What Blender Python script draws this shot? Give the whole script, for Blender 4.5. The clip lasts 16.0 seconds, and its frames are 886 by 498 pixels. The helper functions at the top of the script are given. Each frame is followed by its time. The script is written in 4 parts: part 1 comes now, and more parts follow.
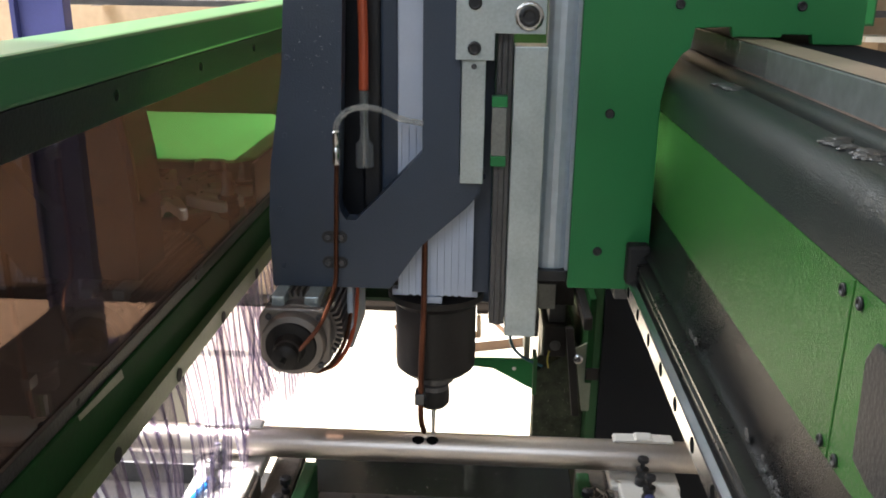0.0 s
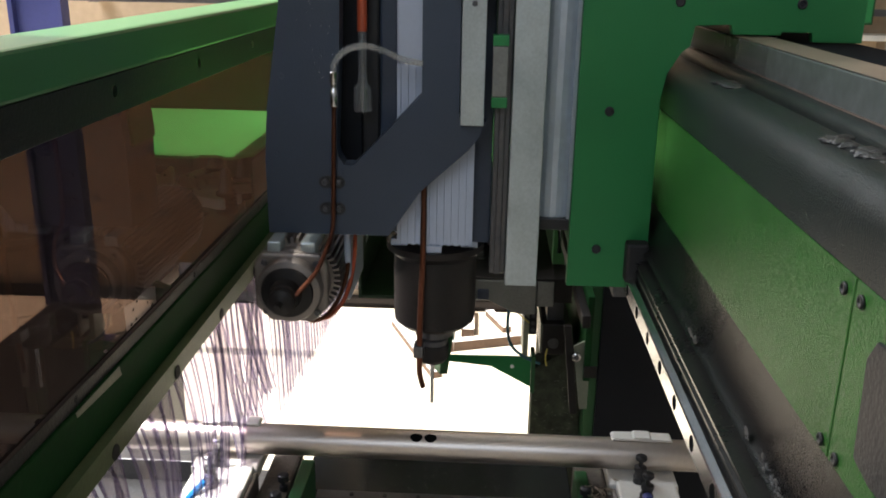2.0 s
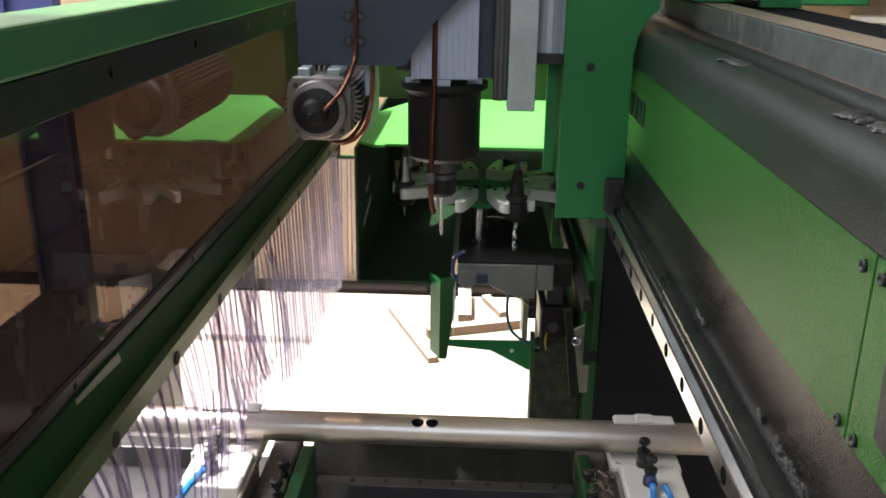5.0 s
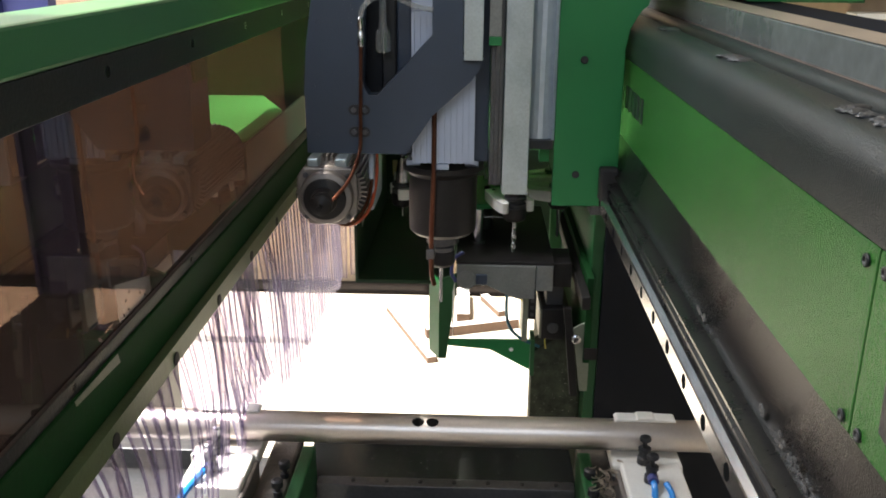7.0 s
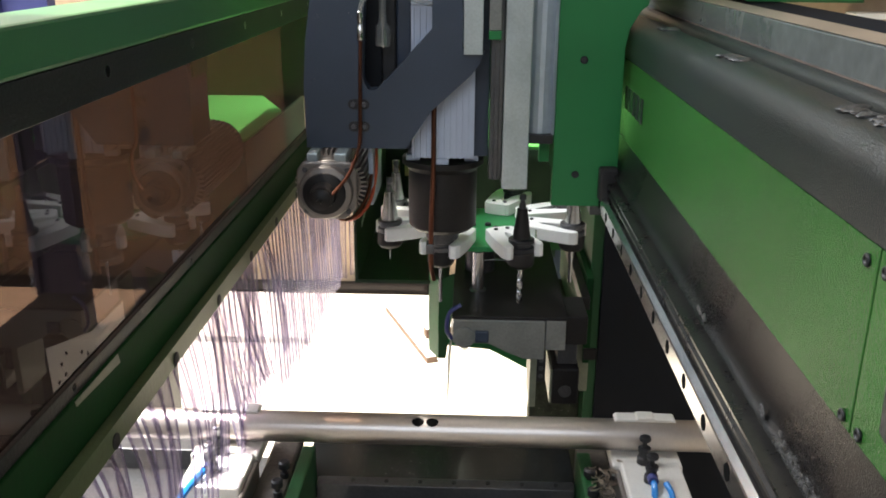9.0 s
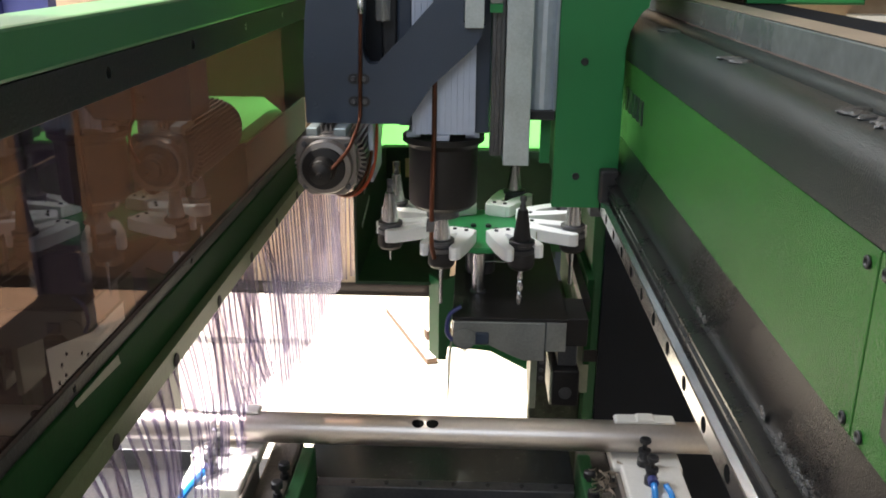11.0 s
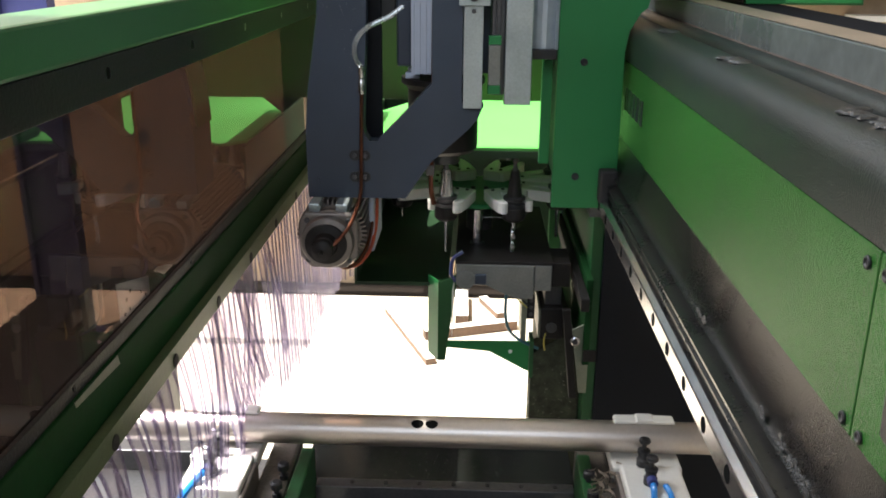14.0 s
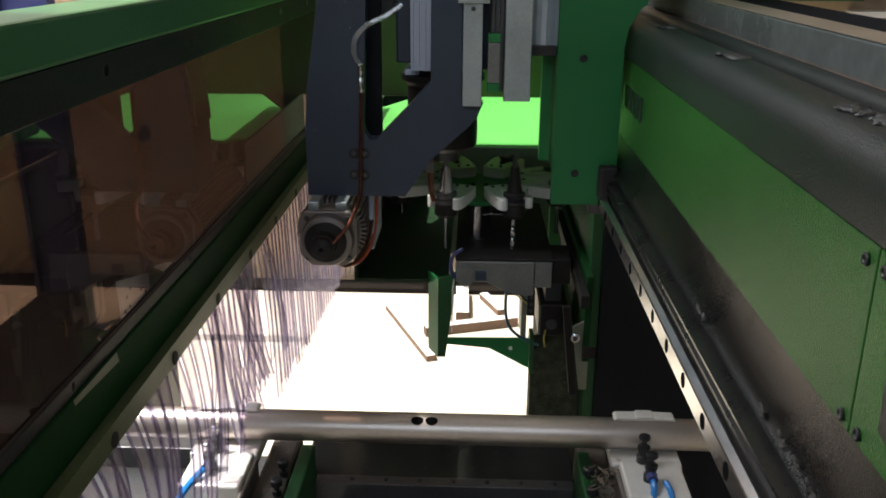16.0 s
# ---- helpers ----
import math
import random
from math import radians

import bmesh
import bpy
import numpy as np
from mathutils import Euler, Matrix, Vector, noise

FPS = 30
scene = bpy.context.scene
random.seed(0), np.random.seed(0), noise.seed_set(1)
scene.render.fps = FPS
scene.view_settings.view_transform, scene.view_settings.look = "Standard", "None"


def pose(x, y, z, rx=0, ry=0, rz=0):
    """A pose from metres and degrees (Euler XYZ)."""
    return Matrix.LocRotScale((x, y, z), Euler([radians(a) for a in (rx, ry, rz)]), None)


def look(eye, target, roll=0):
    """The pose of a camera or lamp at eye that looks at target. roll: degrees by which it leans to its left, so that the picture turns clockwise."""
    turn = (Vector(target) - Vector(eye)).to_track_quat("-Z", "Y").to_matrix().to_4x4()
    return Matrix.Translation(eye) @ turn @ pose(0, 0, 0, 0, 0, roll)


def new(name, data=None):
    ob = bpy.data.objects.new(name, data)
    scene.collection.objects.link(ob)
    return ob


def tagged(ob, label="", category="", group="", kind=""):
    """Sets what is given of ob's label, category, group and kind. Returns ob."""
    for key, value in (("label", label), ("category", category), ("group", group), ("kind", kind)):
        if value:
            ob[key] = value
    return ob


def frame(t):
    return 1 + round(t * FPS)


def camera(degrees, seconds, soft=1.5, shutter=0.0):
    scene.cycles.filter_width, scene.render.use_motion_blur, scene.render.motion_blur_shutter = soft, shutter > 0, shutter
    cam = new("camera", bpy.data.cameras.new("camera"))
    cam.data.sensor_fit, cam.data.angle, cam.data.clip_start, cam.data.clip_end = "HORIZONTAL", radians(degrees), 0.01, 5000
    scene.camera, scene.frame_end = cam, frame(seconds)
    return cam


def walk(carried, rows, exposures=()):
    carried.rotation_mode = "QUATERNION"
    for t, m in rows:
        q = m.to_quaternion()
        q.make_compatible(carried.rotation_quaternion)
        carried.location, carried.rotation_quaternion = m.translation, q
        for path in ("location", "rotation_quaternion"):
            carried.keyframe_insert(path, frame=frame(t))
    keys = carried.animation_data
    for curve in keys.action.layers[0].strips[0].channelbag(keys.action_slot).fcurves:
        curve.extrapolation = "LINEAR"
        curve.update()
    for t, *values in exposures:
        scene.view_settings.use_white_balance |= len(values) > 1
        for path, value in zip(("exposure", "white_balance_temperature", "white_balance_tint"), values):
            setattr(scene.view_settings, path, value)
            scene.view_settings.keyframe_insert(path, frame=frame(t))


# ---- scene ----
cam = camera(53.4, 16.0, soft=1.8, shutter=0.4)
PATH = [
    (0, (0.003, -0.029, 1.673), (-0.09, 1.872, 1.059), 0.8),
    (0.5, (-0.001, -0.03, 1.674), (-0.092, 1.873, 1.065), 1.0),
    (1, (0.0, -0.03, 1.673), (-0.1, 1.871, 1.062), 1.2),
    (1.5, (0.002, -0.023, 1.669), (-0.093, 1.879, 1.059), 1.1),
    (2, (0.001, -0.027, 1.672), (-0.086, 1.873, 1.053), 1.0),
    (2.5, (0.0, -0.028, 1.672), (-0.08, 1.871, 1.051), 1.1),
    (3, (-0.004, -0.031, 1.671), (-0.088, 1.867, 1.045), 1.2),
    (3.5, (-0.006, -0.021, 1.67), (-0.065, 1.88, 1.052), 2.4),
    (3.7, (-0.003, -0.017, 1.669), (-0.093, 1.866, 1.0), 1.3),
    (6, (-0.014, -0.014, 1.662), (-0.077, 1.881, 1.027), 0.5),
    (6.5, (-0.013, -0.013, 1.662), (-0.077, 1.88, 1.02), 0.4),
    (7, (-0.012, -0.013, 1.661), (-0.079, 1.878, 1.012), 0.4),
    (7.5, (-0.014, -0.014, 1.661), (-0.078, 1.876, 1.01), 0.4),
    (8, (-0.013, -0.014, 1.661), (-0.078, 1.876, 1.011), 0.5),
    (8.5, (-0.013, -0.013, 1.661), (-0.078, 1.879, 1.016), 0.5),
    (9, (-0.013, -0.013, 1.661), (-0.078, 1.878, 1.012), 0.4),
    (11.5, (-0.013, -0.013, 1.661), (-0.079, 1.879, 1.018), 0.5),
    (12, (-0.013, -0.013, 1.661), (-0.079, 1.88, 1.021), 0.5),
    (12.5, (-0.013, -0.013, 1.662), (-0.079, 1.881, 1.023), 0.4),
    (13, (-0.013, -0.013, 1.662), (-0.079, 1.881, 1.023), 0.4),
    (13.5, (-0.014, -0.014, 1.661), (-0.079, 1.878, 1.017), 0.5),
    (14, (-0.014, -0.013, 1.661), (-0.077, 1.879, 1.016), 0.5),
    (14.5, (-0.011, -0.011, 1.66), (-0.079, 1.877, 1.003), 0.4),
    (15, (-0.013, -0.013, 1.662), (-0.077, 1.874, 1.002), 0.4),
    (15.5, (-0.013, -0.013, 1.661), (-0.076, 1.875, 1.005), 0.4),
    (16, (-0.012, -0.012, 1.661), (-0.077, 1.877, 1.009), 0.4),
]
EXPOSURES = [(0, 1.30), (0.6, 1.24), (2.0, 0.86), (3.5, 0.77), (6.0, 1.30), (13.0, 1.32), (14.2, 1.26), (15.0, 1.17), (15.25, 0.94), (15.5, 0.62), (16.0, 0.42)]
walk(cam, [(t, look(eye, target, roll)) for t, eye, target, roll in PATH], EXPOSURES)

# sun reaches the floor behind the machine through an added roof opening; two added lamps fill in, one behind the camera
world = bpy.data.worlds.new("sky")
scene.world = world
world.use_nodes = True
wn, wl = world.node_tree.nodes, world.node_tree.links
sky = wn.new("ShaderNodeTexSky")
sky.sky_type, sky.sun_disc = "NISHITA", False
sky.sun_elevation, sky.sun_rotation = radians(66), radians(270)
wl.new(sky.outputs[0], wn["Background"].inputs[0])
wn["Background"].inputs[1].default_value = 0.12
SUN_WAY = Vector((0.40, 0.0, -0.90)).normalized()
sun = new("sun", bpy.data.lights.new("sun", "SUN"))
sun.data.energy, sun.data.angle, sun.data.color = 5.0, radians(0.6), (1.0, 0.94, 0.84)
sun.matrix_world = Matrix.Translation((0, 3, 6)) @ SUN_WAY.to_track_quat("-Z", "Y").to_matrix().to_4x4()


def fill_lamp(name, at, target, w, h, watts, colour):
    d = bpy.data.lights.new(name, "AREA")
    d.shape, d.size, d.size_y, d.energy, d.color = "RECTANGLE", w, h, watts, colour
    ob = new(name, d)
    ob.matrix_world = look(at, target)
    return ob


# both are fill lamps added out of view
fill_lamp("high_window_light", (-0.6, -3.55, 4.0), (0.0, 1.5, 1.4), 3.0, 1.5, 30, (0.82, 0.90, 1.0))
fill_lamp("roof_skylight", (-3.3, 2.4, 4.97), (-2.6, 2.4, 0.0), 4.4, 3.4, 320, (0.93, 0.96, 1.0))


# ---------- materials ----------
def mat(name, colour, rough=0.5, metal=0.0, vary=0.25, scale=6.0, fine=120.0, bump=0.15, spec=0.5, coat=0.0, rvary=0.2, depth=0.002):
    m = bpy.data.materials.new(name)
    m.use_nodes = True
    n, l = m.node_tree.nodes, m.node_tree.links
    b = n["Principled BSDF"]
    tc = n.new("ShaderNodeTexCoord")
    info = n.new("ShaderNodeObjectInfo")
    big, small = n.new("ShaderNodeTexNoise"), n.new("ShaderNodeTexNoise")
    big.inputs["Scale"].default_value, big.inputs["Detail"].default_value = scale, 6
    small.inputs["Scale"].default_value, small.inputs["Detail"].default_value = fine, 4
    for k in (big, small):
        l.new(tc.outputs["Object"], k.inputs["Vector"])
    add = n.new("ShaderNodeMath")
    add.operation = "MULTIPLY_ADD"
    add.inputs[1].default_value = 0.65
    l.new(big.outputs["Fac"], add.inputs[0])
    half = n.new("ShaderNodeMath")
    half.operation = "MULTIPLY"
    half.inputs[1].default_value = 0.35
    l.new(small.outputs["Fac"], half.inputs[0])
    l.new(half.outputs[0], add.inputs[2])
    ramp = n.new("ShaderNodeValToRGB")
    e = ramp.color_ramp.elements
    e[0].position, e[1].position = 0.3, 0.7
    e[0].color = (*[c * (1 - vary) for c in colour], 1)
    e[1].color = (*[min(1, c * (1 + vary)) for c in colour], 1)
    l.new(add.outputs[0], ramp.inputs[0])
    hsv = n.new("ShaderNodeHueSaturation")
    mr = n.new("ShaderNodeMapRange")
    mr.inputs[3].default_value, mr.inputs[4].default_value = 0.93, 1.07
    l.new(info.outputs["Random"], mr.inputs[0])
    l.new(mr.outputs[0], hsv.inputs["Value"])
    l.new(ramp.outputs[0], hsv.inputs["Color"])
    l.new(hsv.outputs[0], b.inputs["Base Color"])
    rr = n.new("ShaderNodeMapRange")
    rr.inputs[3].default_value, rr.inputs[4].default_value = max(0.03, rough * (1 - rvary)), min(1, rough * (1 + rvary))
    l.new(add.outputs[0], rr.inputs[0])
    l.new(rr.outputs[0], b.inputs["Roughness"])
    b.inputs["Metallic"].default_value = metal
    b.inputs["Specular IOR Level"].default_value = spec
    b.inputs["Coat Weight"].default_value = coat
    if bump:
        bp = n.new("ShaderNodeBump")
        bp.inputs["Strength"].default_value, bp.inputs["Distance"].default_value = bump, depth
        l.new(small.outputs["Fac"], bp.inputs["Height"])
        l.new(bp.outputs[0], b.inputs["Normal"])
    return m


GREEN = mat("green_paint", (0.021, 0.190, 0.056), 0.4, fine=500, bump=0.3, vary=0.14, spec=0.35, depth=0.0008)
GREEN_GLOSS = mat("glossy_green_paint", (0.040, 0.175, 0.064), 0.34, fine=300, bump=0.1, vary=0.1, spec=0.9)
GREEN_TEX = mat("green_hammer_paint", (0.022, 0.104, 0.017), 0.25, fine=520, bump=1.0, vary=0.2, depth=0.0012)
GREEN_DARK = mat("dark_green_paint", (0.012, 0.085, 0.022), 0.5, fine=200, bump=0.3, vary=0.2)
# hood interior green, darkened for the shade inside it
GREEN_HOOD = mat("shaded_hood_green", (0.010, 0.036, 0.013), 0.5, fine=260, bump=0.3, vary=0.45, scale=14)
# green of the rear panel, turned olive to hold its shade
OLIVE = mat("shaded_olive_green", (0.03, 0.05, 0.010), 0.5, vary=0.15)
# machine green darkened for parts that lie in shade
GREEN_SHADE = mat("shaded_dark_green_paint", (0.008, 0.050, 0.012), 0.65, vary=0.3, spec=0.15)
# hood roof green, lightened for the sun on it
GREEN_LIGHT = mat("sunlit_roof_green", (0.105, 0.42, 0.085), 0.5, fine=160, bump=0.1, vary=0.08)
NAVY = mat("navy_grey_paint", (0.030, 0.044, 0.070), 0.42, fine=400, bump=0.2, vary=0.18)
BLACK = mat("black_steel", (0.012, 0.012, 0.014), 0.45, fine=250, bump=0.3, vary=0.3)
BLACK_TEX = mat("black_textured_cover", (0.0155, 0.018, 0.0175), 0.31, fine=600, bump=0.9, vary=0.35, depth=0.0009)
CORE = mat("black_crackle_beam_paint", (0.007, 0.0065, 0.006), 0.28, fine=650, bump=0.8, vary=0.5, spec=0.36, depth=0.0006)
RUBBER = mat("black_rubber", (0.012, 0.012, 0.012), 0.7)
BRIGHT = mat("machined_aluminium", (0.80, 0.785, 0.74), 0.42, 0.3, vary=0.08, scale=20, fine=300, bump=0.08)
ALU = mat("aluminium", (0.44, 0.50, 0.51), 0.34, 0.5, vary=0.24, scale=11, fine=300, bump=0.08)
ALU_DULL = mat("dull_aluminium", (0.24, 0.215, 0.20), 0.5, 0.85, vary=0.12, scale=14, fine=240, bump=0.2)
ALU_WHITE = mat("anodised_white_aluminium", (0.45, 0.50, 0.60), 0.55, 0.25, vary=0.06, scale=18, fine=260, bump=0.1)
TUBE = mat("drawn_aluminium_tube", (0.60, 0.545, 0.50), 0.42, 1.0, vary=0.10, scale=9, fine=180, bump=0.0)
COVER_METAL = mat("bluish_bright_sheet_metal", (0.50, 0.56, 0.62), 0.38, 0.55, vary=0.16, scale=10, fine=90, bump=0.1)
STEEL = mat("ground_steel", (0.55, 0.55, 0.55), 0.25, 1.0, vary=0.12, scale=30, fine=200, bump=0.05)
GUIDE = mat("oiled_guide_steel", (0.05, 0.048, 0.045), 0.28, 0.8, vary=0.3, scale=20, fine=200, bump=0.05)
STEEL_DARK = mat("oily_dark_steel", (0.10, 0.10, 0.105), 0.35, 0.7, vary=0.35, scale=9, fine=180, bump=0.25)
BED = mat("black_oily_bed_plate", (0.022, 0.024, 0.022), 0.2, 0.2, vary=0.4, scale=12, fine=160, bump=0.1)
SPINDLE = mat("blackened_spindle_steel", (0.018, 0.0155, 0.0145), 0.48, 0.1, vary=0.3, scale=14, fine=220, bump=0.12, spec=0.3)
BEAM_GREY = mat("blue_grey_beam_paint", (0.108, 0.119, 0.113), 0.25, 0.2, vary=0.4, scale=5, fine=60, bump=0.08)
TAN_STEEL = mat("tan_weathered_paint", (0.19, 0.155, 0.115), 0.4, vary=0.35, scale=9, fine=90, bump=0.2)
RUST = mat("brown_rust", (0.085, 0.060, 0.045), 0.8, vary=0.6, scale=20, fine=200, bump=0.5)
RUSTY = mat("brown_grease_caked_steel", (0.085, 0.072, 0.060), 0.5, 0.2, vary=0.6, scale=30, fine=220, bump=0.5)
RESIDUE = mat("glassy_grey_residue", (0.018, 0.019, 0.019), 0.42, vary=0.6, scale=120, fine=420, bump=1.0, spec=0.9)
# curtain flange green, paled to olive for the light on it
OLIVE_PALE = mat("sunlit_olive_green", (0.095, 0.122, 0.058), 0.4, vary=0.25, scale=9, fine=200, bump=0.2)
# stands for sunlit faces: timber tops and the strip on the wall
SUNLIT_WHITE = mat("sunlit_white", (0.82, 0.81, 0.78), 0.5, vary=0.06, scale=14, fine=200, bump=0.1)
GREASY = mat("greasy_grey_steel", (0.21, 0.215, 0.20), 0.45, 0.2, vary=0.3, scale=16, fine=240, bump=0.2)
SOOT = mat("dull_black_rail", (0.012, 0.013, 0.016), 0.9, vary=0.3, spec=0.05)
SWARF = mat("curled_metal_swarf", (0.45, 0.39, 0.33), 0.35, 0.8, vary=0.5, scale=40)
# timber sides in shade; their sunlit tops take the white
PALLET = mat("shaded_timber_side", (0.15, 0.095, 0.065), 0.75, vary=0.3, scale=8, fine=60, bump=0.4)
COPPER = mat("copper_tube", (0.15, 0.060, 0.037), 0.45, 1.0, vary=0.2, scale=30, bump=0.05)
ORANGE = mat("orange_hose", (0.40, 0.075, 0.03), 0.4, vary=0.1)
BLUE = mat("blue_air_hose", (0.02, 0.22, 0.62), 0.3, vary=0.1)
TEAL = mat("teal_hose", (0.02, 0.10, 0.13), 0.4, vary=0.1)
YELLOW = mat("yellow_wire", (0.45, 0.38, 0.08), 0.5, vary=0.1)
OLIVE_PLATE = mat("pale_olive_plate", (0.22, 0.235, 0.17), 0.45, 0.1, vary=0.25, scale=20, fine=200, bump=0.15)
BLUE_PAINT = mat("blue_painted_steel", (0.04, 0.048, 0.17), 0.5, vary=0.15)
PLASTIC = mat("white_plastic", (0.86, 0.85, 0.81), 0.42, vary=0.06, scale=25, fine=150, bump=0.06)
WOOD = mat("plywood", (0.42, 0.31, 0.205), 0.6, vary=0.18, scale=2.2, fine=28, bump=0.1)
WOOD_FLOOR = mat("pale_plywood_floor", (0.70, 0.63, 0.52), 0.6, vary=0.14, scale=2.6, fine=40, bump=0.12)
TIMBER = mat("dark_weathered_timber", (0.014, 0.011, 0.009), 0.9, vary=0.3, scale=8, fine=60, bump=0.4, spec=0.08)
CONCRETE = mat("plaster", (0.42, 0.40, 0.37), 0.85, vary=0.15, scale=1.5, fine=30, bump=0.3)
GOLD = mat("cream_lettering", (0.60, 0.48, 0.26), 0.5, vary=0.1)
WHITE_INK = mat("white_lettering", (0.7, 0.72, 0.7), 0.5, vary=0.05)
SPECKLE = mat("chip_covered_dark_casting", (0.050, 0.056, 0.036), 0.8, 0.0, vary=0.6, scale=40, fine=420, bump=0.5, spec=0.2)
HOLE = mat("dark_hole", (0.008, 0.008, 0.008), 1.0, spec=0.0, bump=0)
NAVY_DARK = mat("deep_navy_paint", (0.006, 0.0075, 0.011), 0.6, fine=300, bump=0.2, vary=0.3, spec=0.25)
CHIPS = mat("aluminium_chips", (0.8, 0.8, 0.82), 0.25, 1.0, vary=0.05)


def see_through(name, tint, gloss_rough, haze, haze_colour, ior=1.5):
    m = bpy.data.materials.new(name)
    m.use_nodes = True
    n, l = m.node_tree.nodes, m.node_tree.links
    n.remove(n["Principled BSDF"])
    tr, df, tl, gl = (n.new("ShaderNodeBsdf" + k) for k in ("Transparent", "Diffuse", "Translucent", "Glossy"))
    tr.inputs[0].default_value = (*tint, 1)
    df.inputs[0].default_value = tl.inputs[0].default_value = (*haze_colour, 1)
    gl.inputs["Roughness"].default_value = gloss_rough
    a, b, c = (n.new("ShaderNodeMixShader") for _ in range(3))
    noise_ = n.new("ShaderNodeTexNoise")
    noise_.inputs["Scale"].default_value, noise_.inputs["Detail"].default_value = 9, 6
    tc = n.new("ShaderNodeTexCoord")
    l.new(tc.outputs["Object"], noise_.inputs["Vector"])
    hz = n.new("ShaderNodeMapRange")
    hz.inputs[1].default_value, hz.inputs[2].default_value = 0.3, 0.75
    hz.inputs[3].default_value, hz.inputs[4].default_value = haze * 0.5, haze * 1.5
    l.new(noise_.outputs["Fac"], hz.inputs[0])
    a.inputs[0].default_value = 0.5
    l.new(df.outputs[0], a.inputs[1]), l.new(tl.outputs[0], a.inputs[2])
    l.new(hz.outputs[0], b.inputs[0]), l.new(tr.outputs[0], b.inputs[1]), l.new(a.outputs[0], b.inputs[2])
    if ior > 1:
        fr = n.new("ShaderNodeFresnel")
        fr.inputs[0].default_value = ior
        l.new(fr.outputs[0], c.inputs[0])
    else:
        c.inputs[0].default_value = ior
    l.new(b.outputs[0], c.inputs[1]), l.new(gl.outputs[0], c.inputs[2])
    l.new(c.outputs[0], n["Material Output"].inputs[0])
    return m


TINTED = see_through("brown_tinted_polycarbonate", (0.228, 0.190, 0.168), 0.012, 0.11, (0.16, 0.158, 0.172), 1.5)
TINTED_BACK = see_through("brown_tinted_polycarbonate_back", (0.272, 0.213, 0.185), 0.012, 0.0, (0.16, 0.10, 0.06), 0.0)
PVC = see_through("clear_soft_plastic_strip", (0.93, 0.905, 0.925), 0.08, 0.16, (0.80, 0.76, 0.82), 0.07)
PVC_EDGE = see_through("lilac_strip_edge", (0.55, 0.50, 0.62), 0.12, 0.24, (0.54, 0.49, 0.62), 0.06)
CLEAR = see_through("clear_hose", (0.82, 0.84, 0.84), 0.06, 0.25, (0.7, 0.72, 0.72), 0.12)


# ---------- mesh helpers ----------
def box(bm, x0, x1, y0, y1, z0, z1, bevel=0.0, seg=2):
    r = bmesh.ops.create_cube(bm, size=1.0, matrix=Matrix.Translation(((x0 + x1) / 2, (y0 + y1) / 2, (z0 + z1) / 2)) @ Matrix.Diagonal((x1 - x0, y1 - y0, z1 - z0, 1)))
    if bevel:
        es = list({e for v in r["verts"] for e in v.link_edges})
        bmesh.ops.bevel(bm, geom=es, offset=bevel, segments=seg, profile=0.5, affect="EDGES")
    return bm


def boxes(*rows, bevel=0.0):
    bm = bmesh.new()
    for r in rows:
        box(bm, *r, bevel=bevel)
    return bm


def lathe(bm, profile, m=None, seg=24):
    """Turn a profile of (radius, height) about z, then place it by m."""
    m = m or Matrix()
    rings = []
    for r, h in profile:
        rings.append([bm.verts.new(m @ Vector((r * math.cos(2 * math.pi * i / seg), r * math.sin(2 * math.pi * i / seg), h))) for i in range(seg)])
    for a, b in zip(rings, rings[1:]):
        for i in range(seg):
            f = bm.faces.new((a[i], a[(i + 1) % seg], b[(i + 1) % seg], b[i]))
            f.smooth = True
    bm.faces.new(rings[0][::-1])
    bm.faces.new(rings[-1])
    return bm


def turned(profile, at, axis="z", seg=24):
    rot = {"z": Matrix(), "y": Matrix.Rotation(radians(90), 4, "X"), "x": Matrix.Rotation(radians(90), 4, "Y")}[axis]
    return lathe(bmesh.new(), profile, Matrix.Translation(at) @ rot, seg)


def prism(bm, pts, axis, a, b, bevel=0.0):
    """A polygon drawn across axis, drawn out from a to b."""
    def put(p, q, w):
        return {"x": (w, p, q), "y": (p, w, q), "z": (p, q, w)}[axis]
    lo = [bm.verts.new(put(p, q, a)) for p, q in pts]
    hi = [bm.verts.new(put(p, q, b)) for p, q in pts]
    k = len(pts)
    fs = [bm.faces.new(lo), bm.faces.new(hi)] + [bm.faces.new((lo[i], lo[(i + 1) % k], hi[(i + 1) % k], hi[i])) for i in range(k)]
    bmesh.ops.recalc_face_normals(bm, faces=fs)
    if bevel:
        es = list({e for f in fs for e in f.edges})
        bmesh.ops.bevel(bm, geom=es, offset=bevel, segments=2, profile=0.5, affect="EDGES")
    return bm


